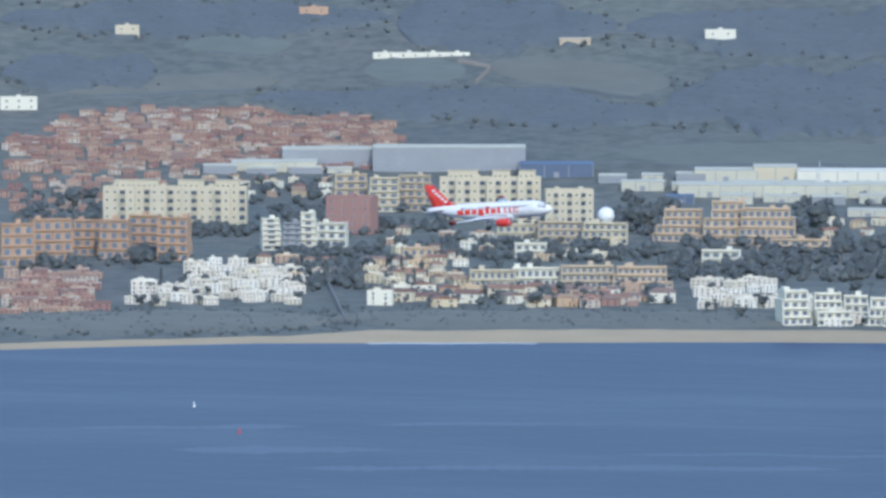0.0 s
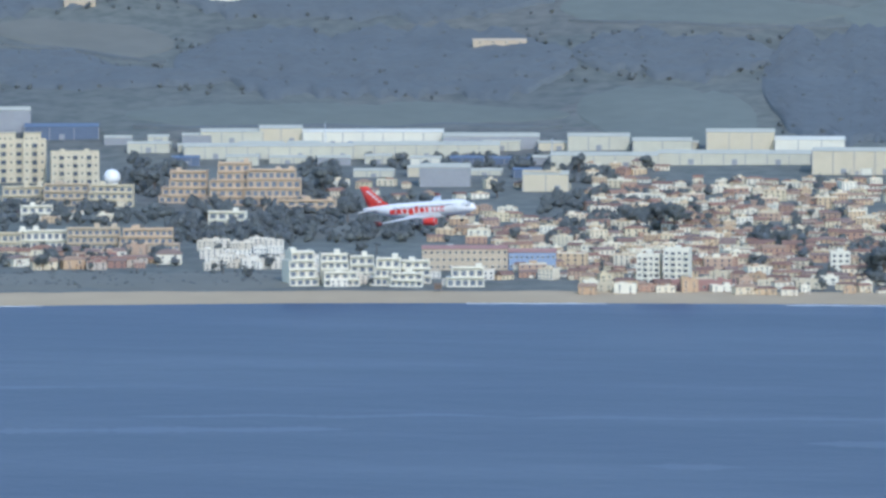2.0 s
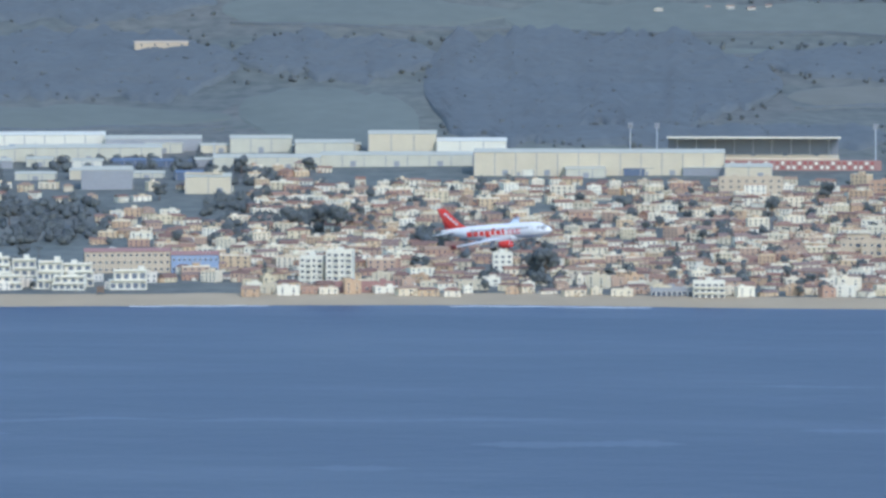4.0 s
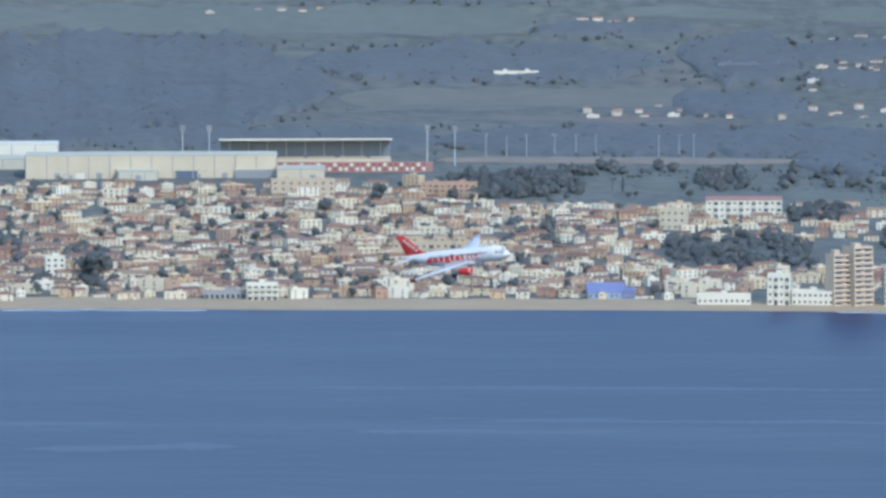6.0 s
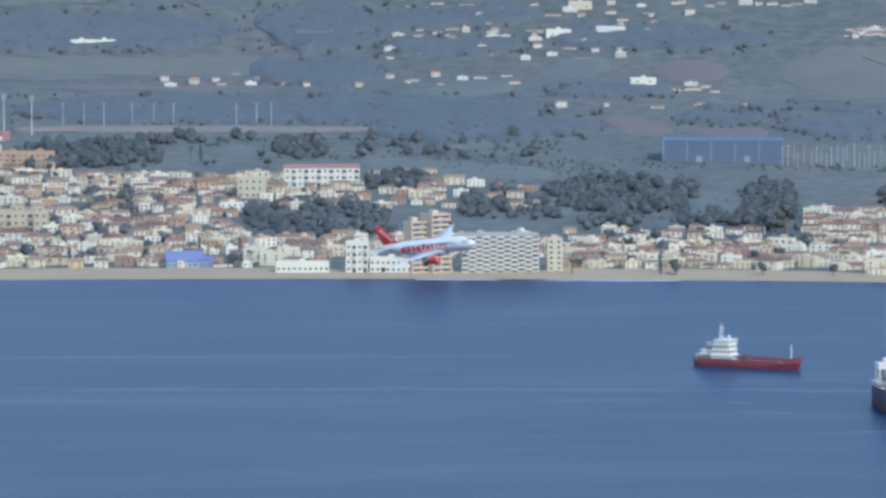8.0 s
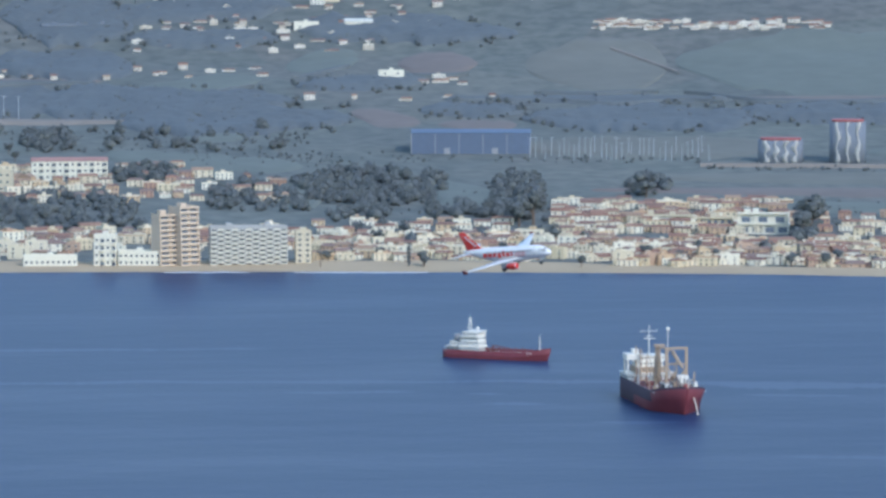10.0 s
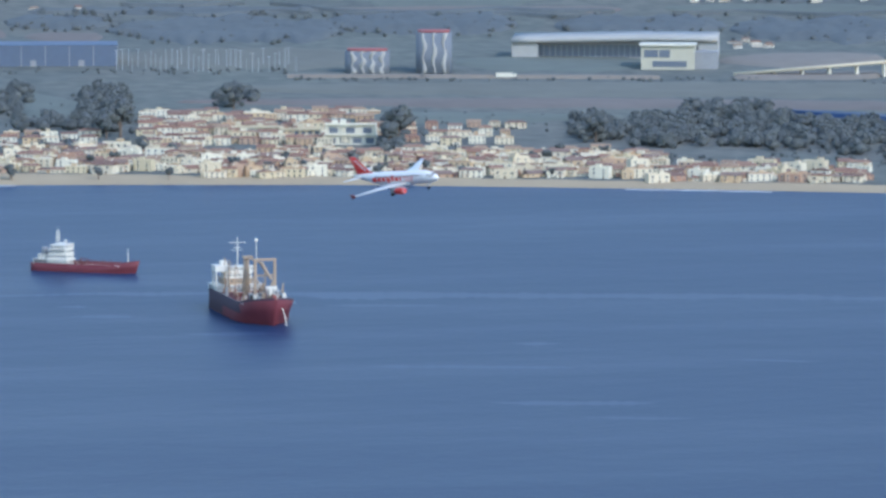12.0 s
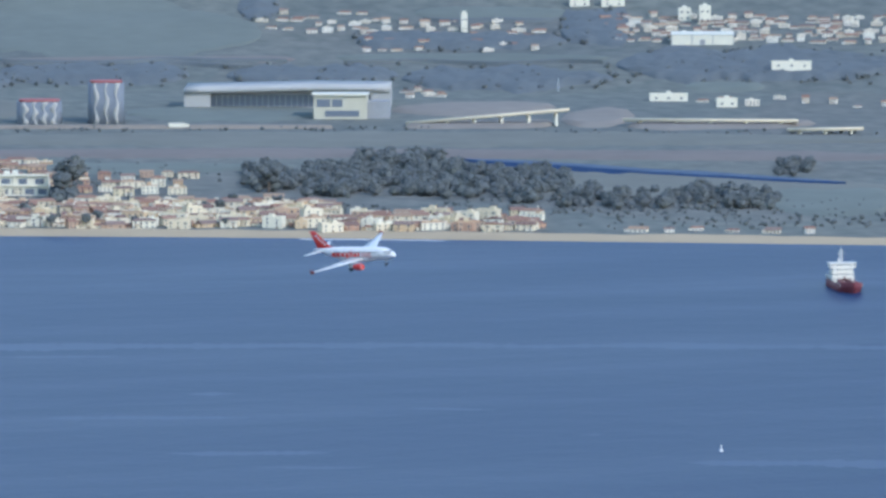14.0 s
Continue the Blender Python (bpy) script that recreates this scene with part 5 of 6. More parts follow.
def build_workship(u, v, turn):
    length, beam, deck = 92.0, 25.0, 8.6
    root = new("cargo_ship")
    root.matrix_basis = afloat(u, v, turn)[0]
    hull_part(root, length, beam, deck, 3.6, flank=M_HULLDARK, full=2.6, flare=0.55, rake=6.0)
    a = -length / 2
    rail(root, a + 24, length / 2 - 14, -beam / 2 + 0.4, deck)
    rail(root, a + 24, length / 2 - 14, beam / 2 - 0.4, deck)
    # broken-up stern house: a wide deckhouse, a high side wing on stilts, a narrow bridge
    tier(root, a + 3, a + 20, beam * 0.90, deck, 2.8)
    tier(root, a + 4, a + 16, beam * 0.56, deck + 2.8, 2.8, M_CRANE)
    tier(root, a + 6, a + 16, beam * 0.50, deck + 5.6, 2.8)
    tier(root, a + 8, a + 15, beam * 0.58, deck + 8.4, 2.6, name="bridge")
    bm = bmesh.new()
    box(bm, a + 12, a + 21, -beam * 0.48, -beam * 0.20, deck + 9.5, deck + 12.2)
    box(bm, a + 13, a + 17, -beam * 0.34, -beam * 0.22, deck + 12.2, deck + 14.2)
    part("wing_house", bm, M_SHIPWHITE, root, "white side house raised on stilts")
    for x, y in ((13, -0.46), (20, -0.46), (13, -0.24), (20, -0.24)):
        bm = bmesh.new()
        rod(bm, (a + x, y * beam, deck + 2.8), (a + x + 0.6, y * beam, deck + 9.5), 0.5, 0.4)
        part("stilt", bm, M_SHIPWHITE, root)
    mast(root, a + 14, deck + 11.0, 14.0, 3.2)
    bm = bmesh.new()
    rod(bm, (-20, 6.2, deck), (-20, 6.2, deck + 24), 0.3, 0.16)
    bmesh.ops.create_uvsphere(bm, u_segments=10, v_segments=8, radius=0.9, matrix=Matrix.Translation((-20, 6.2, deck + 24.3)))
    part("aerial_mast", bm, M_SHIPWHITE, root, "tall white aerial mast with a round top")
    for x, y, h, q in ((-26, -7.5, 16, 0.45), (-24, -5.8, 15, 0.4), (-22, -3.2, 13, 0.35), (-16, 9.5, 11, 0.4), (2, 10.0, 9, 0.35), (18, -8.5, 8, 0.3), (24, 8.5, 9, 0.35)):
        bm = bmesh.new()
        rod(bm, (x, y, deck), (x, y, deck + h), q, q * 0.6)
        rod(bm, (x, y, deck + h), (x + 6, y * 0.7, deck + h * 0.55), 0.2, 0.14)
        box(bm, x - 0.9, x + 0.9, y - 0.9, y + 0.9, deck, deck + 1.6)
        part("king_post", bm, M_CRANE, root)
    # thick ochre crane post with a short jib
    bm = bmesh.new()
    loft(bm, [[(x * q - 6, y * q - 1.8, z) for x, y in ((-1.3, -1.3), (1.3, -1.3), (1.3, 1.3), (-1.3, 1.3))] for z, q in ((deck, 1.1), (deck + 11, 0.95), (deck + 17.5, 0.8))])
    post = part("crane_post", bm, M_CRANE, root, "thick ochre crane post")
    bm = bmesh.new()
    box(bm, -7.6, -4.4, -3.4, 1.2, deck + 17.5, deck + 18.6)
    rod(bm, (-5, -1.8, deck + 17.8), (6, 3.5, deck + 16.0), 0.5, 0.3)
    part("jib", bm, M_CRANE, post)
    # square gantry frame with a sloping ram
    for x, h in ((2, 17.0),):
        bm = bmesh.new()
        for y in (0.5, 9.8):
            box(bm, x - 0.6, x + 0.6, y - 0.6, y + 0.6, deck, deck + h)
        box(bm, x - 0.6, x + 0.6, -0.1, 10.4, deck + h, deck + h + 1.0)
        box(bm, x - 0.4, x + 0.4, 1.1, 9.2, deck + h * 0.58, deck + h * 0.62)
        gantry = part("gantry", bm, M_CRANE, root, "square ochre gantry frame")
        for y0, y1, z0, z1, q in ((3.0, 7.6, 0.96, 0.5, 0.9), (9.4, 5.0, 0.5, 0.1, 0.5), (1.0, 4.0, 0.5, 0.2, 0.4)):
            bm = bmesh.new()
            rod(bm, (x + 0.8, y0, deck + h * z0), (x + 3.0, y1, deck + h * z1), q, q * 0.7)
            part("ram", bm, M_CRANE, gantry)
    bm = bmesh.new()
    box(bm, 6, 10, 4.4, 9.0, deck, deck + 3.4)
    box(bm, 6.2, 9.8, 4.2, 9.2, deck + 3.4, deck + 5.6)
    part("winch_house", bm, M_SHIPWHITE, root, "white winch house under the gantry")
    g = random.Random(8)
    for i in range(96):
        bm = bmesh.new()
        x = g.uniform(-24, 36)
        side = beam * 0.42 if x < 20 else beam * 0.42 - (x - 20) * 0.28
        y = g.uniform(-side, side)
        w, d, h = g.uniform(0.4, 1.6), g.uniform(0.6, 1.8), g.uniform(0.8, 4.2)
        if i % 4 == 0:
            rod(bm, (x, y, deck), (x, y, deck + h + 3), 0.25, 0.18, 8)
            rod(bm, (x - 1, y, deck + h + 1), (x + 1, y, deck + h + 1.6), 0.12, 0.12, 6)
        elif i % 4 == 1:
            rod(bm, (x, y - d, deck + 1.2), (x, y + d, deck + 1.2), 0.9, 0.9, 10)
            box(bm, x - 1.1, x + 1.1, y - d * 0.9, y + d * 0.9, deck, deck + 0.6)
        else:
            box(bm, x - w, x + w, y - d / 2, y + d / 2, deck, deck + h)
            box(bm, x - w - 0.15, x + w + 0.15, y - d / 2 - 0.15, y + d / 2 + 0.15, deck + h, deck + h + 0.15)
        part("deck_machinery", bm, (M_CRANE, M_DARK, M_SHIPWHITE, M_GREY, M_DECK, M_CRANE, M_DECK)[i % 7], root)
    for x, y in ((33, -6.5), (30, 7.5), (36, 1.5)):
        bm = bmesh.new()
        rod(bm, (x, y, deck + 1), (x, y, deck + 4.6), 1.1, 0.9, 12)
        box(bm, x - 1.2, x + 1.2, y - 1.2, y + 1.2, deck, deck + 1)
        part("windlass", bm, M_SHIPWHITE if x < 36 else M_REDPANEL, root)
    bm = bmesh.new()
    rod(bm, (40.6, 4.0, 8.6), (42.5, 5.0, 4.2), 0.22, 0.22, 6)
    rod(bm, (42.5, 5.0, 4.2), (43.4, 5.6, -0.5), 0.24, 0.3, 6)
    part("anchor_chain", bm, M_SHIPWHITE, root)
    return tagged(root, "red-hulled work ship with ochre gantries and white bridge", "ship", "ships at anchor")


build_tanker(3970 + 573, 103 + 605, -24, 57, "small red-hulled tanker with white aft superstructure at anchor")
build_workship(3970 + 868, 103 + 686, -77)
build_tanker(4972 + 1498, 138 + 512, -79, 52, "red-hulled coaster with white superstructure seen at anchor", 13.0, 3.0)


# ---- fields, roads and river ----
def strip(name, label, u0, u1, v0, v1, thick, mat, category, lift=2.4, wave=0.0, taper=0.25):
    """Band that lies on the ground between two bearings; thick: its depth in dip steps."""
    k = max(6, int(abs(u1 - u0) / 14))
    vs, fs = [], []
    for i in range(k + 1):
        s = i / k
        u = u0 + (u1 - u0) * s
        v = v0 + (v1 - v0) * s + wave * noise.noise(Vector((u / 130, v0 * 0.3, 1.7)))
        t = thick * (1 if not taper else min(1.0, s / taper, (1 - s) / taper) ** 0.5 + 0.02)
        t *= 1 + 0.3 * noise.noise(Vector((u / 60, v0, 5.1))) if taper else 1
        rows = [reach(u, v + t * (0.5 - j / 4)) for j in range(5)]
        for j, r in enumerate(rows):
            x, y = xy(u, r)
            vs.append((x, y, land(u, r) + (lift if 0 < j < 4 else -0.6)))
    for i in range(k):
        for j in range(4):
            a = i * 5 + j
            fs.append((a, a + 5, a + 6, a + 1))
    me = bpy.data.meshes.new(name)
    me.from_pydata(vs, [], fs)
    me.materials.append(mat)
    return tagged(new(name, me), label, category, kind="structure")


def patch(name, label, u0, u1, v0, v1, mat, category, lift, seed, ragged=0.3, lean=0.0, lump=0.0, pitch=16):
    """Irregular rounded piece of land cover draped over the slope; lean: fall of its far end in dip steps."""
    nu, nv = max(8, int((u1 - u0) / pitch)), max(5, int((v1 - v0) / (2.6 if lump else 5)))
    vs, fs = [], []
    for i in range(nu + 1):
        s = i / nu
        u = u0 + (u1 - u0) * s
        end = min(1.0, s / (0.08 + 0.3 * abs(math.sin(seed * 5.1))), (1 - s) / (0.08 + 0.3 * abs(math.sin(seed * 3.7))))
        half = (v1 - v0) / 2 * (0.02 + 0.98 * max(0.0, end) ** 0.6)
        mid = (v0 + v1) / 2 + lean * (s - 0.5)
        lo = mid - half * (1 + ragged * (noise.noise(Vector((u / 90, seed, 0))) + 0.6 * noise.noise(Vector((u / 22, seed, 4)))))
        hi = mid + half * (1 + ragged * (noise.noise(Vector((u / 90, seed, 9))) + 0.6 * noise.noise(Vector((u / 22, seed, 6)))))
        for j in range(nv + 1):
            r = reach(u, hi + (lo - hi) * j / nv)
            x, y = xy(u, r)
            rim = i in (0, nu) or j in (0, nv)
            z = lump * (noise.noise(Vector((x / 7, y / 7, seed))) + 0.8 * noise.noise(Vector((x / 16, y / 16, seed)))) if lump else 0.0
            ease = min(1.0, min(i, nu - i) / 5, min(j, nv - j) / 3) if lump else 1.0
            vs.append((x, y, land(u, r) + (-0.6 if rim else 0.6 + (lift - 0.6 + z) * ease)))
    for i in range(nu):
        for j in range(nv):
            a = i * (nv + 1) + j
            fs.append((a, a + nv + 1, a + nv + 2, a + 1))
    me = bpy.data.meshes.new(name)
    me.from_pydata(vs, [], fs)
    me.materials.append(mat)
    for p in me.polygons:
        p.use_smooth = True
    return tagged(new(name, me), label, category, kind="structure")


FIELDS = (
    (2560, 3420, 8, 66, M_FIELD_GREEN, 0), (2060, 2600, 0, 52, M_FIELD_GREEN, 10), (3060, 3850, 154, 195, M_FIELD_OLIVE, 0), (2870, 3060, 88, 104, M_FIELD_GREEN, 4),
    (3260, 3850, 206, 220, M_FIELD_BROWN, 0), (1290, 2090, 190, 234, M_FIELD_GREEN, 0), (2090, 2420, 160, 262, M_FIELD_GREEN, 20), (840, 1030, 38, 92, M_FIELD_GREEN, 0),
    (1060, 1390, 42, 104, M_FIELD_OLIVE, 30), (310, 700, 72, 108, M_FIELD_OLIVE, -20), (520, 720, 0, 40, M_FIELD_GREEN, 0), (1180, 1560, -30, 0, M_FIELD_OLIVE, 0),
    (4585, 4845, 136, 234, M_FIELD_OLIVE, 0), (4850, 5440, 128, 250, M_FIELD_GREEN, 20), (4160, 4300, 160, 200, M_FIELD_GREEN, -20), (3900, 4130, 204, 236, M_FIELD_GREEN, -20),
    (4275, 4410, 262, 296, M_FIELD_BROWN, 20), (4430, 4580, 281, 302, M_FIELD_BROWN, 0), (4560, 5060, 308, 352, M_FIELD_OLIVE, 0), (4440, 4960, 240, 250, M_FIELD_OLIVE, 0),
    (4960, 5500, 238, 250, M_FIELD_BROWN, 0), (5190, 5560, 322, 356, M_FIELD_GREEN, 0), (4780, 6600, 370, 400, M_FIELD_OLIVE, 0), (4700, 6600, 402, 421, M_FIELD_BROWN, 8),
    (4900, 5500, 426, 446, M_FIELD_GREEN, 0), (5780, 6600, 446, 500, M_FIELD_OLIVE, 10), (6180, 6330, 282, 302, M_FIELD_GREEN, 0), (5560, 6060, 232, 252, M_FIELD_GREEN, 0),
    (5700, 5990, 150, 176, M_FIELD_GREEN, 0), (3840, 4200, 340, 372, M_FIELD_GREEN, 20), (4420, 4560, 396, 440, M_FIELD_GREEN, 10), (4150, 4240, 385, 440, M_FIELD_GREEN, 0),
    (1620, 1760, 408, 434, M_FIELD_OLIVE, 0), (160, 800, 488, 532, M_FIELD_OLIVE, 0), (780, 1660, 490, 524, M_FIELD_OLIVE, 0), (3560, 3840, 12, 40, M_FIELD_GREEN, 10), (3900, 4220, 12, 44, M_FIELD_GREEN, 0),
    (3580, 3760, 316, 342, M_FIELD_GREEN, 0), (3980, 4100, 306, 322, M_FIELD_GREEN, 0), (4360, 4510, 162, 204, M_FIELD_BROWN, 0), (6300, 6560, 470, 520, M_FIELD_GREEN, 0))
# belts of woodland: u from, u to, v from, v to, fall, shrubs on each
WOODS = (
    (200, 900, -58, 8, 0, 420), (900, 1300, -58, 30, 10, 260), (640, 1280, 96, 150, 10, 420), (1380, 2100, 60, 180, 0, 700), (1300, 2060, -40, 40, 20, 380),
    (2080, 2460, 62, 150, 0, 300), (2420, 3060, 62, 246, 0, 1000), (2990, 3660, 78, 148, 0, 560), (2560, 3250, 226, 268, 0, 320), (3230, 4190, 224, 278, 0, 620),
    (3660, 3900, 60, 150, 20, 240), (3860, 4290, 254, 312, 0, 340), (4400, 4590, 254, 279, 0, 120), (4580, 5000, 258, 304, 0, 280), (4960, 5310, 252, 288, 0, 240),
    (5370, 5680, 254, 292, 0, 220), (6060, 6580, 224, 284, 0, 380), (5680, 6060, 258, 300, 0, 180), (5390, 5470, 130, 172, 0, 50), (5960, 6090, 158, 216, 0, 100),
    (3800, 4180, 70, 110, -20, 160), (3880, 4160, 120, 156, 0, 130), (4180, 4580, 100, 150, 10, 180), (4180, 4420, 204, 232, -10, 110), (3650, 3900, 160, 214, 10, 140),
    (200, 480, 40, 100, 0, 160), (4440, 4960, 240, 253, 0, 90), (5600, 5980, 196, 228, 0, 120), (1000, 1500, 124, 166, 0, 260), (3000, 3500, -10, 8, 0, 90), (3400, 3700, 40, 70, 0, 90))


def build_cover():
    for i, (u0, u1, v0, v1, mat, lean) in enumerate(FIELDS):
        patch("field", "open field between dark tree belts on the slope", u0, u1, v0, v1, mat, "field", 0.9 + 0.02 * i, i * 3.1, 0.3, lean)
    for i, (u0, u1, v0, v1, lean, n) in enumerate(WOODS):
        patch("woodland", "dark evergreen woodland canopy on the slope", u0, u1, v0, v1, M_SCRUB_HAZY, "woodland", 3.6 + 0.02 * i, 200 + i * 2.7, 0.45, lean, 2.0, 7)
    g = random.Random(91)
    for i, (u0, u1, v0, v1, mat, lean) in enumerate(FIELDS):
        if v1 < 260:
            strip("hedge", "dark hedge and tree line at the foot of a field", u0 + 20, u1 - 20, v1 - lean / 2, v1 + lean / 2, g.uniform(2, 5), M_SCRUB_HAZY, "hedge", 2.6 + i * 0.02, 8)


build_cover()
strip("road", "pale embankment road below the woods", 3240, 3880, 285, 287, 9, M_EARTH, "road", wave=2)
strip("road", "pale straight road along the plain", 4900, 5560, 364, 366, 3, M_EARTH, "road", taper=0)
strip("road", "pale dirt track on the hillside", 1010, 1068, 48, 60, 4, M_EARTH, "road", taper=0)
strip("road", "pale dirt track on the hillside", 1068, 1040, 62, 88, 7, M_EARTH, "road", taper=0)
strip("road", "pale street running down to the beach", 770, 812, 425, 512, 14, M_ROAD, "road", taper=0)
strip("river", "narrow blue river channel behind the trees", 5780, 6470, 426, 466, 11, M_SEA, "river", wave=2, lift=2.6)
for i, (u0, u1, v0, v1) in enumerate(((5660, 5960, 318, 346), (5960, 6100, 330, 366), (6080, 6420, 352, 368), (5680, 5960, 356, 368))):
    patch("earthworks", "bare brown earth slopes beside the viaduct", u0, u1, v0, v1, M_EARTH, "earth", 2.2 + 0.1 * i, 70.0 + i, 0.3, -6)
strip("road", "pale path across the fields", 4740, 4860, 158, 200, 5, M_EARTH, "road", taper=0)


M_SLICK = material("calm_water_slick", (0.036, 0.060, 0.122), 0.41, grain=0.02, contrast=0.3)
M_SLICK.node_tree.nodes["Principled BSDF"].inputs["Specular IOR Level"].default_value = 0.13


def slick(u0, u1, v, thick, seed):
    """Thin ragged streak of calm water that lies on the sea."""
    n = int((u1 - u0) / 8)
    vs, fs = [], []
    for i in range(n + 1):
        u = u0 + (u1 - u0) * i / n
        mid = v + 3 * noise.noise(Vector((u / 160, seed, 0)))
        t = thick * max(0.1, 0.6 + 0.5 * noise.noise(Vector((u / 190, seed, 3))) + 0.5 * noise.noise(Vector((u / 14, seed, 5)))) * min(1, i / 8, (n - i) / 8) / 2
        for k in (-t, t):
            r = EYE / ((mid + k - LEVEL) * STEP)
            x, y = xy(u, r)
            vs.append((x, y, 0.01 + (seed - 11) * 0.002))
    for i in range(n):
        fs.append((2 * i, 2 * i + 1, 2 * i + 3, 2 * i + 2)[::-1])
    me = bpy.data.meshes.new("slick")
    me.from_pydata(vs, [], fs)
    me.materials.append(M_SLICK)
    tagged(new("slick", me), "pale streak of calm water on the sea", "water", kind="structure")


for i, (u0, u1, v, thick) in enumerate((
        (3300, 5200, 749, 7), (4900, 6700, 754, 13), (4960, 5200, 772, 5), (5260, 5560, 946, 11), (5420, 5640, 972, 6), (6190, 6700, 962, 15), (5990, 6060, 914, 9),
        (5130, 5420, 882, 7), (5300, 5390, 838, 12), (4150, 4400, 768, 7), (4500, 4660, 790, 8), (4700, 4900, 820, 7), (5150, 5300, 880, 6), (5270, 5460, 946, 9),
        (4480, 4560, 770, 12), (5040, 5240, 880, 9), (320, 740, 698, 11), (840, 1300, 694, 7), (500, 900, 740, 12), (700, 1700, 772, 12), (1300, 2000, 748, 6),
        (2000, 2700, 752, 7), (2500, 2900, 795, 12), (3080, 3600, 768, 10), (2200, 2400, 838, 12), (3000, 4150, 690, 6), (3200, 3600, 745, 6), (5680, 5860, 868, 6))):
    slick(u0, u1, v, thick, 11.0 + i * 1.7)


def surf(u0, u1, off):
    """Thin broken line of foam on the water's edge."""
    vs, fs = [], []
    n = int((u1 - u0) / 6)
    for i in range(n + 1):
        u = u0 + (u1 - u0) * i / n
        r = shore(u) + off + 3 * noise.noise(Vector((u / 40, 2.2, 0)))
        w = max(0.4, 3.5 * (0.6 + noise.noise(Vector((u / 25, 8.1, 0))))) * min(1, i / 6, (n - i) / 6)
        for d, z in ((0, 0.02), (w * 0.5, 0.3), (w, 0.02)):
            x, y = xy(u, r + d)
            vs.append((x, y, z))
    for i in range(n):
        for j in range(2):
            a = i * 3 + j
            fs.append((a, a + 3, a + 4, a + 1))
    me = bpy.data.meshes.new("surf")
    me.from_pydata(vs, [], fs)
    me.materials.append(M_FOAM)
    tagged(new("surf", me), "thin white surf line at the beach", "surf", kind="structure")


M_FOAM = material("foam", (0.62, 0.64, 0.66), 0.9, grain=0.5, contrast=0.3)
for u0, u1, off in ((2470, 2830, -16), (3950, 4100, -14), (4180, 4420, -13), (5500, 5760, -14), (1900, 2150, -12), (850, 1150, -10)):
    surf(u0, u1, off)


# ---- stadium and floodlights ----
def build_stadium():
    m, k = site(3007, 304, 2)
    root = new("stadium_stand")
    root.matrix_basis = m
    w = 302 * k
    bm = bmesh.new()
    solid(bm, ((-w / 2, 0, 9.5), (w / 2, 0, 9.5), (w / 2, 14, 11), (-w / 2, 14, 11), (-w / 2, 0, 7.5), (w / 2, 0, 7.5), (w / 2, 14, 7.5), (-w / 2, 14, 7.5)),
          ((0, 1, 2, 3), (7, 6, 5, 4), (4, 5, 1, 0), (5, 6, 2, 1), (6, 7, 3, 2), (7, 4, 0, 3)))
    part("seating", bm, M_CREAM, root, "pale raked seating")
    bm = bmesh.new()
    box(bm, -w / 2, w / 2, 14, 15, -3, 24)
    part("back_wall", bm, M_STRIPE, root, "dark back wall")
    bm = bmesh.new()
    solid(bm, ((-w / 2 - 1, -3, 24.6), (w / 2 + 1, -3, 24.6), (w / 2 + 1, 16, 24.0), (-w / 2 - 1, 16, 24.0),
               (-w / 2 - 1, -3, 26.0), (w / 2 + 1, -3, 26.0), (w / 2 + 1, 16, 25.0), (-w / 2 - 1, 16, 25.0)), BOX)
    part("roof", bm, M_WHITE, root, "thin white cantilever roof")
    bm = bmesh.new()
    rod(bm, (0, 0, -3), (0, 0, 24.3), 0.25, 0.2, 6)
    post = mesh_of("post", bm, M_STEEL)
    for i in range(9):
        piece("post", post, root, -w / 2 + (i + 0.5) * w / 9, 13.2, 0)
    bm = bmesh.new()
    box(bm, -1.6, 1.6, -0.4, 0, 0, 2.2)
    vom = mesh_of("vomitory", bm, M_STRIPE)
    for i in range(5):
        piece("vomitory", vom, root, -w / 2 + (i + 0.7) * w / 5.4, 8, 9.2)
    bm = bmesh.new()
    box(bm, -w / 2 + 30, w / 2 + 33, -6, 0, -3, 7.5)
    base = part("concourse", bm, M_PINK, root, "red brick concourse")
    for mat, words in ((M_WHITE, "white wall panel"), (M_REDPANEL, "red wall panel")):
        bm = bmesh.new()
        box(bm, -1.2, 1.2, -0.25, 0.02, 0, 2.6)
        me = mesh_of("panel", bm, mat)
        for i in range(30):
            for s in range(2):
                if (i + s + (i // 3)) % 2 == (mat is M_REDPANEL):
                    o = piece("panel", me, base, -w / 2 + 33 + i * (w - 3) / 30, -6, 0.8 + s * 3.3)
    tagged(root, "football stadium stand with a thin white roof and red panels", "stadium")


build_stadium()


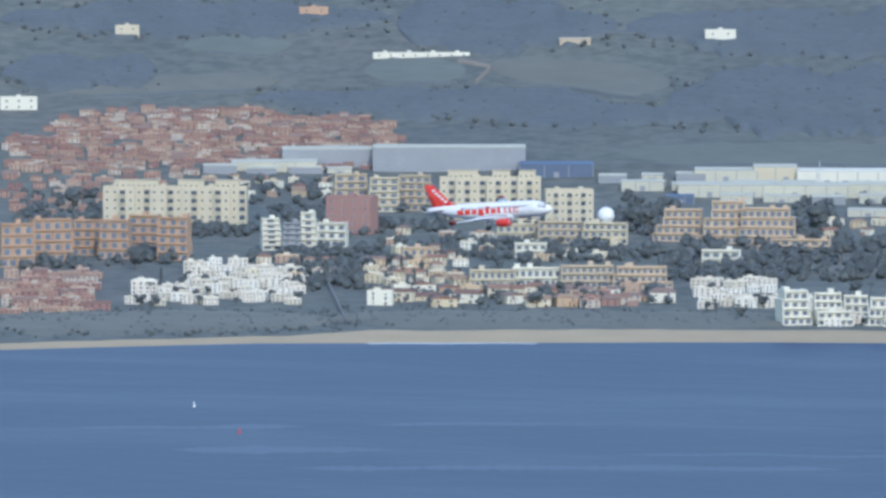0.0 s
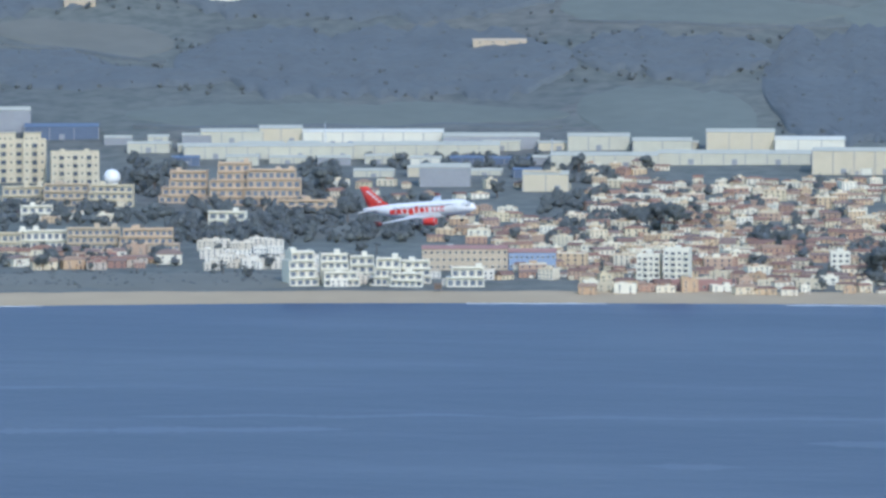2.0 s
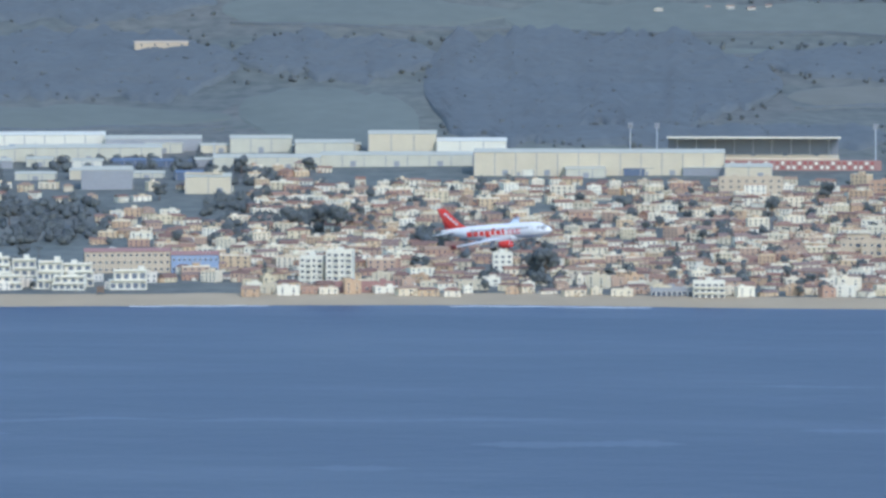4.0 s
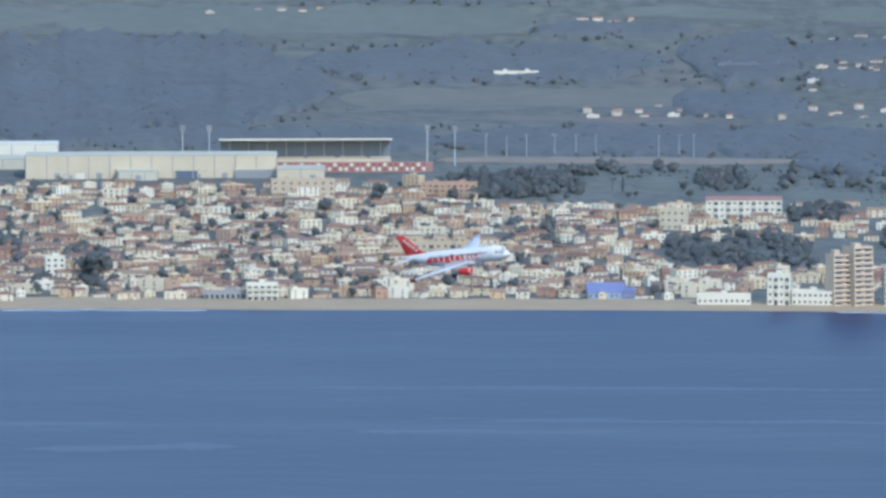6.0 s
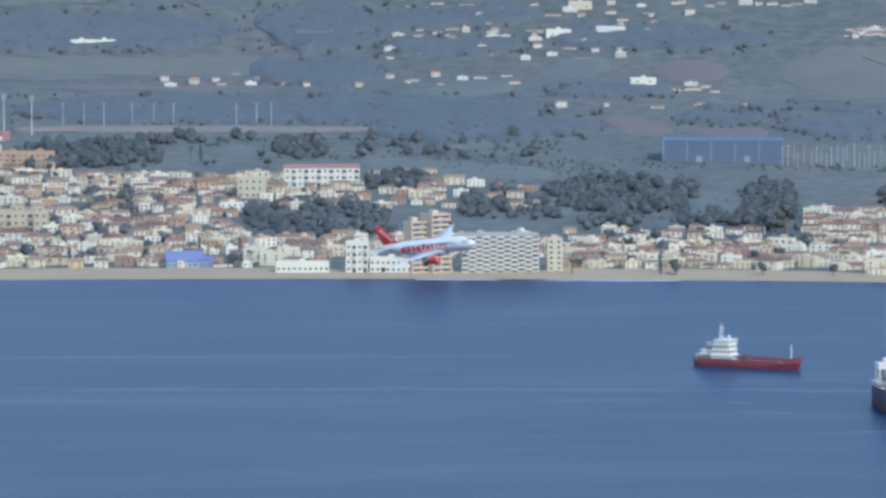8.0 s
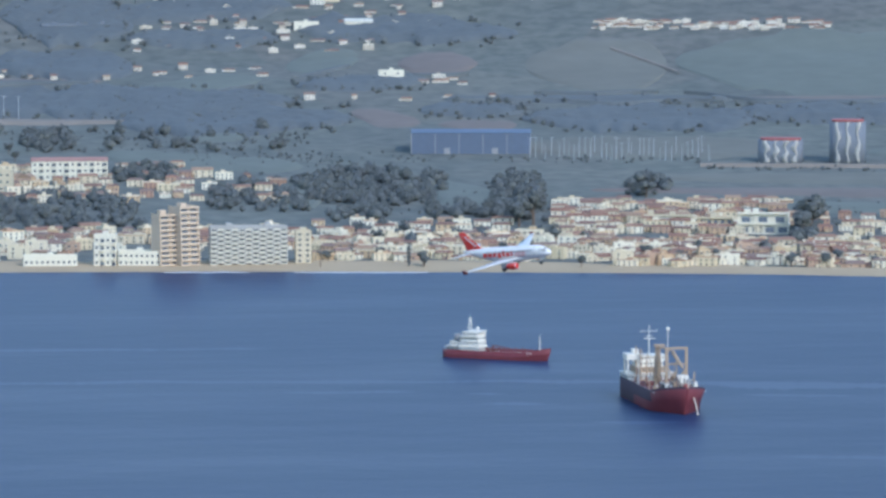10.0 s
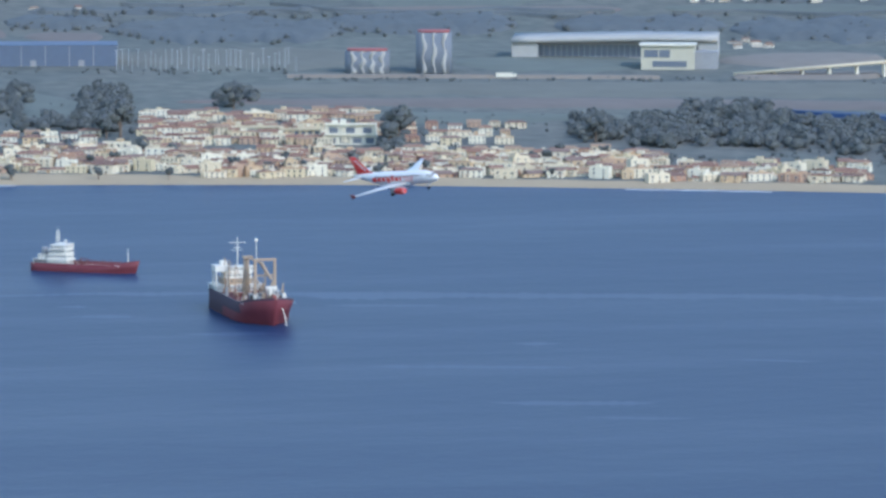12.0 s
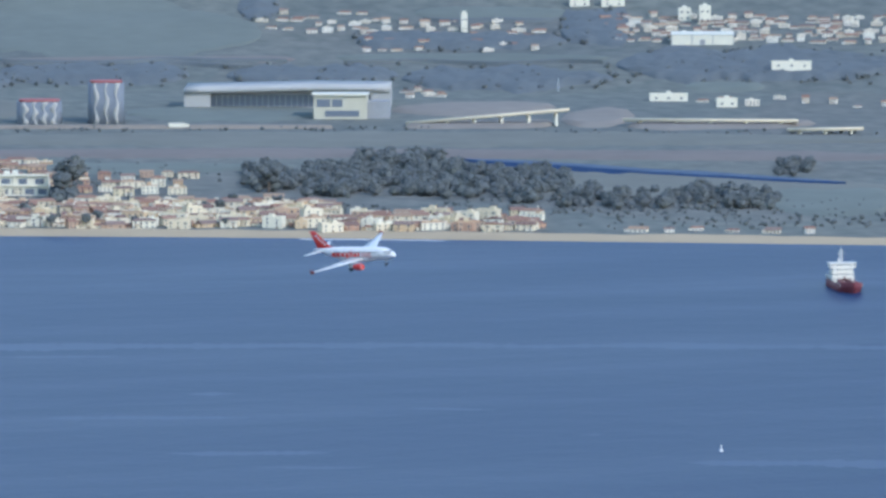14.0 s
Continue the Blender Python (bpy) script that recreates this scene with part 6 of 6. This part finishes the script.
def floodlight(tall, head):
    root = new("floodlight" if head else "lamp_post")
    bm = bmesh.new()
    rod(bm, (0, 0, -3), (0, 0, tall), 0.6 if head else 0.28, 0.4 if head else 0.16, 8)
    part("pole", bm, M_STEEL, root)
    bm = bmesh.new()
    if head:
        box(bm, -2.0, 2.0, -0.3, 0.3, tall, tall + 4.5)
        for i in range(4):
            for j in range(4):
                box(bm, -1.8 + i * 0.95, -1.1 + i * 0.95, -0.55, -0.31, tall + 0.3 + j * 1.05, tall + 1.0 + j * 1.05)
        part("lamp_head", bm, M_GREY, root)
    else:
        rod(bm, (-1.8, 0, tall), (1.8, 0, tall), 0.14, 0.14, 6)
        box(bm, -2.3, -1.5, -0.25, 0.25, tall - 0.1, tall + 0.15)
        box(bm, 1.5, 2.3, -0.25, 0.25, tall - 0.1, tall + 0.15)
        part("lamp_arm", bm, M_STEEL, root)
    tagged(root, "tall stadium floodlight mast with square lamp head" if head else "tall thin steel lamp post beside the road", "lamp", "floodlights" if head else "lamp posts")
    return root


def build_masts():
    p = floodlight(27, True)
    for i, (u, v) in enumerate(((2789, 292), (2836, 292), (3222, 292), (3271, 294))):
        m = site(u, v, 8 * i - 10)[0]
        if i:
            copy_thing(p, m)
        else:
            p.matrix_basis = m
    p = floodlight(18, False)
    spots = [(u, 279) for u in (3326, 3363, 3398, 3448, 3486, 3521, 3632, 3668, 3694)]
    g = random.Random(3)
    spots += [(4600 + i * 9.5 + g.uniform(-3, 3), 350 + g.uniform(-8, 5)) for i in range(34)]
    for i, (u, v) in enumerate(spots):
        m = site(u, v, g.uniform(0, 90))[0]
        if i > 8:
            m = m @ Matrix.Diagonal((1, 1, 1, 1)) @ Matrix.Scale(g.uniform(0.5, 0.9), 4)
        if i:
            copy_thing(p, Matrix.Identity(4)).matrix_basis = m
        else:
            p.matrix_basis = m
    # lattice radio mast on the estate
    for u, v, h in ((1650, 282, 26), (2052, 290, 16), (5960, 300, 10)):
        root = new("radio_mast")
        root.matrix_basis = site(u, v)[0]
        bm = bmesh.new()
        for sx, sy in ((-1, -1), (1, -1), (0, 1)):
            rod(bm, (sx, sy, -2), (sx * 0.25, sy * 0.25, h), 0.14, 0.1, 5)
        part("mast_frame", bm, M_STEEL, root)
        for i in range(int(h / 2)):
            s = 1 - 0.75 * i * 2 / h
            bm = bmesh.new()
            for a, b in (((-s, -s), (s, -s)), ((s, -s), (0, s)), ((0, s), (-s, -s))):
                rod(bm, (*a, i * 2), (*b, i * 2 + 1.5), 0.07, 0.07, 4)
            part("brace", bm, M_STEEL, root)
        tagged(root, "grey steel lattice radio mast among halls", "mast")


build_masts()


def build_watertower():
    m, k = site(1273, 362)
    root = new("water_tower")
    root.matrix_basis = m
    r = 15 * k
    bm = bmesh.new()
    bmesh.ops.create_uvsphere(bm, u_segments=28, v_segments=18, radius=r)
    bmesh.ops.translate(bm, verts=bm.verts[:], vec=(0, 0, 40 * k))
    for f in bm.faces:
        f.smooth = True
    part("tank", bm, M_PAINT, root, "glossy white round tank")
    bm = bmesh.new()
    loft(bm, [[(math.cos(i * 0.3927) * q, math.sin(i * 0.3927) * q, z) for i in range(16)] for z, q in ((-3, r * 1.2), (2, r * 0.9), (16 * k, r * 0.55), (30 * k, r * 0.75))])
    part("pedestal", bm, M_WHITE, root)
    bm = bmesh.new()
    rod(bm, (0, 0, 54 * k), (0, 0, 54 * k + 3), 0.12)
    part("vent_pipe", bm, M_STEEL, root)
    tagged(root, "white spherical water tower on a flared pedestal", "tower")


# ---- striped offices, exhibition hall and viaducts ----
def striped(u0, u1, top, base, turn, bands, label):
    m, k = site((u0 + u1) / 2, base, turn)
    w, h = (u1 - u0) * k, (base - top) * k
    root = new("office_building")
    root.matrix_basis = m
    n = 8
    bm = bmesh.new()
    rings = []
    for z in (-4, h):
        rings.append([(math.copysign(abs(math.cos(a)) ** 0.55, math.cos(a)) * w / 2, 12 + math.copysign(abs(math.sin(a)) ** 0.55, math.sin(a)) * 12, z) for a in (i * math.pi / 16 for i in range(32))])
    loft(bm, rings)
    part("wall", bm, M_STRIPE, root)
    bm = bmesh.new()
    loft(bm, [[(x * 0.9, 12 + (y - 12) * 0.9, h + dz) for x, y, z in rings[0]] for dz in (0, 1.5)])
    part("roof", bm, M_REDPANEL, root, "red roof edge")
    for b in range(bands):
        bm = bmesh.new()
        cols = []
        for i in range(n + 1):
            z = h * i / n
            xc = (-0.5 + (b + 0.5) / bands) * w * 0.86 + math.sin(i * 1.5 + b) * w * 0.035
            hw = w * 0.036 * (1.3 + 0.6 * math.cos(i * 1.1 + b * 2))
            yf = lambda x: 12 - 12 * (max(0.0, 1 - abs(2 * x / w) ** (1 / 0.275)) ** 0.275) - 0.3
            cols.append([(xc - hw, yf(xc - hw), z), (xc + hw, yf(xc + hw), z), (xc + hw, yf(xc + hw) + 0.8, z), (xc - hw, yf(xc - hw) + 0.8, z)])
        loft(bm, cols)
        part("stripe", bm, M_CLAD, root, "wavy white cladding stripe")
    tagged(root, label, "office", "larger buildings")


striped(5128, 5192, 285, 358, 0, 3, "rounded office tower with wavy white stripes and red top")
striped(5002, 5082, 318, 358, 0, 4, "low rounded office with wavy white stripes and red roof")


def build_hall():
    m, k = site(5480, 332, -3)
    root = new("exhibition_hall")
    root.matrix_basis = m
    w, h = 366 * k, 42 * k
    bm = bmesh.new()
    box(bm, -w / 2 + 18, w / 2 - 14, 8, 40, -3, h * 0.72)
    part("wall", bm, M_GREY, root)
    for a, b in ((-w / 2, -w / 2 + 20), (w / 2 - 15, w / 2)):
        bm = bmesh.new()
        box(bm, a, b, 0, 40, -3, h * 0.82)
        part("end_block", bm, M_CLAD, root, "white end block")
    bm = bmesh.new()
    loft(bm, [[(-w / 2 + w * i / 12, y, h * (0.86 + 0.12 * min(1, i / 7.5) - 0.02 * max(0, i - 8) / 4) + d) for y, d in ((-2, -3.6), (42, 0.6), (42, 2.0), (-2, 0))] for i in range(13)])
    part("roof", bm, M_CLAD, root, "long pale metal roof")
    bm = bmesh.new()
    box(bm, -1.9, 1.9, -0.15, 0.02, 0, h * 0.5)
    pane = mesh_of("window", bm, M_TINT)
    n = int((w - 40) / 4.4)
    for i in range(n):
        piece("window", pane, root, -w / 2 + 22 + i * 4.4, 8, 1.5)
    tagged(root, "long pale exhibition hall with a curved metal roof", "hall", "larger buildings")
    m, k = site(5594, 350, -3)
    root = new("entrance_building")
    root.matrix_basis = m
    w, h = 135 * k, 45 * k
    bm = bmesh.new()
    box(bm, -w / 2, w / 2 * 0.4, 0, 25, -3, h * 0.94)
    part("wall", bm, M_SHED, root)
    bm = bmesh.new()
    box(bm, -w / 2 - 1.5, w / 2 * 0.4 + 1, -2, 26, h * 0.94, h)
    part("roof", bm, M_WHITE, root)
    for a, b, c, d in ((-0.46, -0.28, 0.48, 0.78), (-0.26, -0.12, 0.48, 0.78), (-0.35, 0.1, 0.1, 0.34)):
        bm = bmesh.new()
        box(bm, a * w, b * w, -0.25, 0.02, c * h, d * h)
        part("window", bm, M_TINT, root)
    bm = bmesh.new()
    box(bm, w * 0.2, w / 2, 4, 24, -3, h * 0.7)
    part("annex", bm, M_GREY, root)
    tagged(root, "pale entrance building with large dark windows", "building", "larger buildings")


build_hall()


def viaduct(u0, v0, u1, v1, base, piers, label):
    """Deck beam between two ends over the ground met at the dip base."""
    um = (u0 + u1) / 2
    r = reach(um, base)
    ends = []
    for u, v in ((u0, v0), (u1, v1)):
        x, y = xy(u, r)
        ends.append(Vector((x, y, EYE - (v - LEVEL) * STEP * r)))
    root = new("viaduct")
    root.matrix_basis = Matrix.Translation(ends[0])
    d = ends[1] - ends[0]
    side = Vector((-d.y, d.x, 0)).normalized() * 4
    bm = bmesh.new()
    loft(bm, [[p + side + Vector((0, 0, 0.4)), p + side - Vector((0, 0, 1.6)), p - side - Vector((0, 0, 1.6)), p - side + Vector((0, 0, 0.4))] for p in (Vector((0, 0, 0)), d)])
    part("deck", bm, M_CREAM, root)
    for i in range(piers):
        p = d * ((i + 0.5) / piers)
        w = p + ends[0]
        rr = math.hypot(w.x, w.y)
        z = land(um, rr) - 3 - ends[0].z
        bm = bmesh.new()
        box(bm, p.x - 0.9, p.x + 0.9, p.y - 2.5, p.y + 2.5, z, p.z - 1.6)
        part("pier", bm, M_WHITE, root)
    tagged(root, label, "bridge", "viaducts")


viaduct(5690, 356, 5980, 331, 362, 6, "long rising concrete viaduct on white piers")
viaduct(6075, 349, 6385, 350, 362, 5, "level concrete viaduct across the plain")
viaduct(6365, 366, 6500, 363, 374, 3, "low concrete bridge with a broad pier")


def build_small():
    for u, v, w, words in ((5288, 366, 15, "white articulated lorry on the road"), (4505, 342, 9, "white box lorry parked by the hall")):
        root = new("lorry")
        root.matrix_basis = site(u, v)[0]
        bm = bmesh.new()
        box(bm, -w / 2, w / 2 - 2.6, -1.3, 1.3, 1.0, 4.2)
        part("trailer", bm, M_WHITE, root)
        bm = bmesh.new()
        box(bm, w / 2 - 2.4, w / 2, -1.25, 1.25, 0.6, 3.4)
        box(bm, w / 2 - 0.9, w / 2 + 0.02, -1.1, 1.1, 2.0, 3.1)
        part("cab", bm, M_WHITE, root)
        for x in (-w / 2 + 1.5, -w / 2 + 2.8, w / 2 - 1.2):
            for y in (-1.2, 1.2):
                bm = bmesh.new()
                rod(bm, (x, y - 0.15, 0.5), (x, y + 0.15, 0.5), 0.5, n=12)
                part("wheel", bm, M_TYRE, root)
        tagged(root, words, "lorry")
    for u, v, mat, words in ((542, 662, M_PAINT, "small white marker buoy on the water"), (622, 710, M_ORANGE, "small orange marker buoy on the water"), (6252, 942, M_PAINT, "small white mooring buoy on the water")):
        root = new("buoy")
        root.matrix_basis = afloat(u, v)[0]
        bm = bmesh.new()
        loft(bm, [[(math.cos(i * 0.524) * q, math.sin(i * 0.524) * q, z) for i in range(12)] for z, q in ((-0.5, 0.5), (0, 0.75), (0.5, 0.75), (0.9, 0.3), (2.0, 0.12))])
        part("float", bm, mat, root)
        bm = bmesh.new()
        box(bm, -0.35, 0.35, -0.05, 0.05, 2.0, 2.6)
        part("topmark", bm, mat, root)
        tagged(root, words, "buoy", "buoys in the bay")
    # beach hut on stilts
    root = new("beach_hut")
    root.matrix_basis = site(1850, 527)[0]
    bm = bmesh.new()
    box(bm, -2.2, 2.2, -1.8, 1.8, 1.8, 4.2)
    part("cabin", bm, M_TRUNK, root)
    bm = bmesh.new()
    gable(bm, -2.6, 2.6, -2.2, 2.2, 4.3, 1.3)
    part("roof", bm, M_TRUNK, root)
    for x in (-1.9, 1.9):
        for y in (-1.5, 1.5):
            bm = bmesh.new()
            rod(bm, (x, y, -1), (x, y, 1.8), 0.15)
            part("stilt", bm, M_TRUNK, root)
    tagged(root, "dark timber beach hut on stilts in the sand", "hut")


def build_estate():
    """Rows of smaller halls that fill the industrial estate."""
    g = random.Random(61)
    for u0, u1, v, gap in ((1260, 1420, 262, 60), (1380, 2320, 300, 74), (1300, 1800, 278, 90), (1930, 2330, 276, 84), (2560, 2960, 318, 90), (560, 860, 250, 70), (1700, 1990, 322, 80)):
        u = u0
        while u < u1:
            w = gap * g.uniform(0.6, 1.0)
            mat = g.choice((M_SHED, M_CREAM, M_SHED, M_WHITE, M_GREY, M_SHEDBLUE))
            shed("workshop", "small pale industrial workshop among larger halls", u, u + w, v - g.uniform(9, 17), v + g.uniform(-3, 3), mat,
                 M_SHED if mat is not M_SHEDBLUE else None, g.uniform(-6, 6), 22, 1.4, 3)
            u += gap * g.uniform(0.95, 1.35)


build_estate()
build_watertower()
build_small()
block("beach_restaurant", "low white beach restaurant with plain signboard", 3701, 3796, 524, 541, 1, 10, M_WHITE, 0, 10)
block("beach_arcade", "low grey beach arcade with dark openings", 2826, 2901, 517, 531, 1, 8, M_GREY, 2, 9, 1)
block("seaside_flats", "white three-storey flats at the beach with terraces", 2901, 2958, 505, 533, 3, 5, M_WHITE, 2, 10, 1)
block("town_block", "long ochre town building above the beach quarter", 3160, 3299, 430, 470, 3, 11, M_SAND, -3, 14, 3, wings=3)
block("terraced_flats", "white terraced flats with clay roofs on the rise", 3716, 3851, 354, 388, 3, 12, M_WHITE, 3, 10, 2, M_PINK, pitched=2.5)
block("apartment_building", "sand-coloured flats beside the dark woods", 3210, 3310, 326, 352, 3, 9, M_OCHRE, -5, 14, 3)
block("town_block", "pale concrete block of flats at the town edge", 2945, 3060, 320, 350, 3, 8, M_SAND, 3, 14)
block("town_block", "white corner house at the town edge", 3631, 3682, 372, 408, 3, 4, M_CREAM, -10, 12)


# ---- farms and villas on the slopes ----
for u0, u1, top, base, mat, words in (
        (1447, 1502, -6, 17, M_WHITE, "white country house high on the slope"), (1912, 2007, 80, 96, M_SAND, "long pale farmhouse among woods"),
        (405, 448, -14, 6, M_CREAM, "cream villa among dark trees"), (730, 782, -46, -28, M_OCHRE, "ochre farm buildings on the ridge"),
        (202, 268, 112, 134, M_WHITE, "white villa above the terraces"), (860, 1032, 35, 42, M_WHITE, "long low white farm wall"),
        (1190, 1246, 10, 20, M_SAND, "small pale farmhouse in the fields"), (3340, 3420, 128, 138, M_WHITE, "pair of white farm sheds"),
        (6337, 6408, 248, 270, M_WHITE, "white villa with a flat roof among woods"), (6172, 6195, 154, 176, M_WHITE, "white village tower house"),
        (6209, 6230, 150, 180, M_WHITE, "tall white village house"), (5980, 6016, 134, 150, M_WHITE, "white block at the village edge"),
        (6036, 6078, 134, 150, M_WHITE, "pale block at the village edge"), (6122, 6190, 306, 318, M_WHITE, "low white roadside building"),
        (6240, 6278, 314, 328, M_WHITE, "small white roadside building"), (5788, 5800, 164, 196, M_WHITE, "white village church tower"),
        (4180, 4225, 110, 124, M_WHITE, "white farmhouse on the slope"), (4220, 4262, 60, 74, M_CREAM, "cream country house on the slope"),
        (4330, 4376, 196, 214, M_WHITE, "white roadside house by the fields"), (3735, 3866, 113, 121, M_TINT, "row of pale greenhouses")):
    block("farmhouse", words, u0, u1, top, base, 1 if base - top < 16 else 2, max(2, int((u1 - u0) / 20)), mat, 4, 8, pitched=1.6 if mat is M_SAND else 0.0)


# ---- woods and trees ----
woods("hill_woods", "dark evergreen woods and scrub on the hills",
      [((u0 + u1) / 2, (v0 + v1) / 2 + 2, (u1 - u0) / 2, (v1 - v0) / 2 + 2, int(n * 0.5)) for u0, u1, v0, v1, lean, n in WOODS], 41, 2.0, 5.0, 10, 0.7)
woods("plain_woods", "dark tree belts on the coastal plain",
      ((3370, 332, 130, 22, 200), (3745, 322, 46, 18, 70), (3920, 384, 52, 12, 60), (4000, 306, 200, 10, 16), (4315, 406, 130, 30, 210), (4580, 424, 46, 40, 110),
       (5446, 458, 46, 22, 70), (5560, 466, 60, 24, 90), (5660, 452, 90, 36, 170), (5780, 466, 90, 28, 120), (5910, 472, 70, 30, 110), (5090, 468, 24, 34, 50),
       (4805, 402, 34, 16, 36), (6150, 496, 200, 16, 110), (6380, 440, 34, 12, 24), (6250, 490, 60, 14, 40), (4500, 448, 90, 12, 60), (4020, 330, 180, 14, 16), (3580, 306, 160, 6, 10)), 42, 3.5, 10.0, 64, 0.30)
woods("town_trees", "dark garden trees between the buildings",
      ((3780, 448, 130, 32, 198), (1345, 325, 60, 34, 114), (1645, 330, 40, 34, 72), (1700, 400, 170, 40, 312), (1500, 420, 130, 20, 120),
       (800, 420, 100, 40, 132), (450, 375, 60, 22, 72), (2090, 395, 60, 50, 114), (2200, 395, 70, 32, 96), (2620, 470, 40, 30, 60),
       (1200, 395, 220, 14, 102), (330, 310, 100, 30, 96), (560, 350, 120, 14, 72), (700, 300, 100, 40, 120), (4120, 420, 90, 26, 96),
       (2450, 430, 60, 12, 36), (2350, 380, 230, 50, 102), (2800, 420, 300, 60, 102), (3250, 430, 300, 60, 102), (3000, 500, 600, 22, 72), (4900, 508, 600, 8, 24), (4480, 486, 250, 8, 24),
       (510, 348, 130, 6, 54), (300, 408, 120, 8, 42), (480, 400, 60, 10, 36), (720, 398, 80, 8, 30), (880, 345, 120, 16, 78), (1080, 375, 220, 10, 78), (1480, 385, 150, 14, 72), (950, 310, 80, 8, 30), (1000, 470, 180, 14, 60), (1250, 468, 150, 14, 42), (1900, 300, 180, 14, 96), (2100, 320, 60, 16, 54), (4300, 450, 60, 14, 42)), 43, 3.0, 8.5, 38, 0.34)
woods("coastal_scrub", "low dark scrub between the houses and the beach",
      ((500, 512, 330, 26, 380), (950, 502, 260, 18, 260), (1300, 505, 260, 14, 200), (300, 500, 120, 16, 120), (6300, 520, 300, 26, 260), (5600, 512, 60, 10, 40), (4980, 440, 300, 8, 70), (4240, 350, 260, 10, 90), (5330, 368, 420, 4, 90), (6200, 374, 330, 5, 70), (4720, 354, 200, 5, 50),
       (5250, 452, 120, 24, 60), (6000, 505, 260, 16, 160), (4480, 420, 160, 30, 90), (4100, 360, 160, 20, 70), (4000, 318, 220, 24, 150), (3580, 308, 160, 8, 60)), 44, 0.8, 2.6, 10, 0.8)


def plant():
    protos = [(tree("tree", 71), "round-crowned dark green garden tree"), (tree("tree", 72), "broad dark green garden tree"),
              (tree("tree", 75), "uneven dark green street tree"), (tree("cypress", 73), "slender dark cypress among houses"), (tree("palm_tree", 74), "tall palm tree with drooping fronds")]
    for p, words in protos:
        tagged(p, words, "tree", "garden and street trees")
    first = set()
    g = random.Random(77)
    zones = ((2120, 3700, 330, 530, 130), (4220, 5560, 500, 545, 40), (850, 1420, 400, 490, 60), (430, 740, 440, 490, 22), (1440, 1930, 450, 518, 30))
    for u0, u1, v0, v1, count in zones:
        for i in range(count):
            m, k = site(g.uniform(u0, u1), g.uniform(v0, v1), g.uniform(0, 360))
            j = g.choice((0, 0, 1, 1, 2, 2, 3, 4))
            m = m @ Matrix.Scale(g.uniform(0.7, 1.25), 4)
            if j not in first:
                first.add(j)
                protos[j][0].matrix_basis = m
            else:
                o = copy_thing(protos[j][0], Matrix.Identity(4))
                o.matrix_basis = m

    # the large single trees
    for i, (u, v, k) in enumerate(((1318, 350, 2.6), (1348, 350, 2.3), (1646, 352, 2.7), (440, 418, 2.2), (1440, 408, 2.2), (5447, 480, 2.4), (5080, 490, 2.3),
                                   (5095, 488, 3.6), (4805, 420, 2.3), (4605, 470, 3.4), (4580, 472, 2.6), (2459, 452, 1.9), (2640, 502, 2.8), (2615, 500, 2.2),
                                   (3139, 362, 2.0), (3040, 387, 1.9), (2100, 314, 2.0), (2220, 316, 1.9), (2270, 420, 2.8), (2190, 417, 2.4), (2240, 415, 2.5),
                                   (1985, 442, 1.6), (2465, 453, 1.8), (1955, 360, 1.8), (1690, 402, 2.0), (330, 312, 2.4), (560, 318, 2.0), (1150, 486, 1.4))):
        o = copy_thing(protos[i % 3][0], Matrix.Identity(4))
        o.matrix_basis = site(u, v, i * 50)[0] @ Matrix.Scale(k, 4)
        tagged(o, "very large dark evergreen tree above the roofs")


plant()


def motions():
    walk(AIRLINER, [
        (0, flight(1178, 307, 1243, 21, 4.2, 7.5)), (0.5, flight(1385, 317, 1242, 22, 4.4, 8.5)), (1, flight(1554, 339, 1275, 24, 4.7, 8.5)),
        (1.5, flight(1738, 360, 1305, 26, 5.2, 9.5)), (2, flight(1917, 372, 1310, 28, 5.5, 9.5)), (2.5, flight(2103, 380, 1312, 29, 5.7, 9.5)),
        (5, flight(3013, 426, 1303, 31, 5.9, 12.5)), (5.5, flight(3193, 436, 1300, 32, 6.8, 17.5)), (6, flight(3368, 446, 1298, 33, 7, 17.5)),
        (6.5, flight(3547, 455, 1294, 35, 7.2, 17.5)), (7, flight(3722, 465, 1292, 36, 7.5, 18.5)), (7.5, flight(3897, 473, 1310, 37, 7.6, 18.5)),
        (8, flight(4054, 484, 1380, 38, 7.4, 18.5)), (10.5, flight(4769, 516, 1490, 39.5, 5.4, 16.5)), (11, flight(4906, 525, 1485, 40, 5.2, 16.5)),
        (11.5, flight(5035, 531, 1492, 40.5, 5.2, 16.5)), (12, flight(5167, 538, 1500, 41, 5, 16.5)), (12.5, flight(5297, 552, 1507, 41, 4.8, 17.5)),
        (13, flight(5425, 560, 1516, 41.5, 4.2, 17.5)), (13.5, flight(5547, 571, 1525, 42, 3.7, 17.5)), (14, flight(5671, 587, 1535, 42, 3.2, 17.5))])


motions()
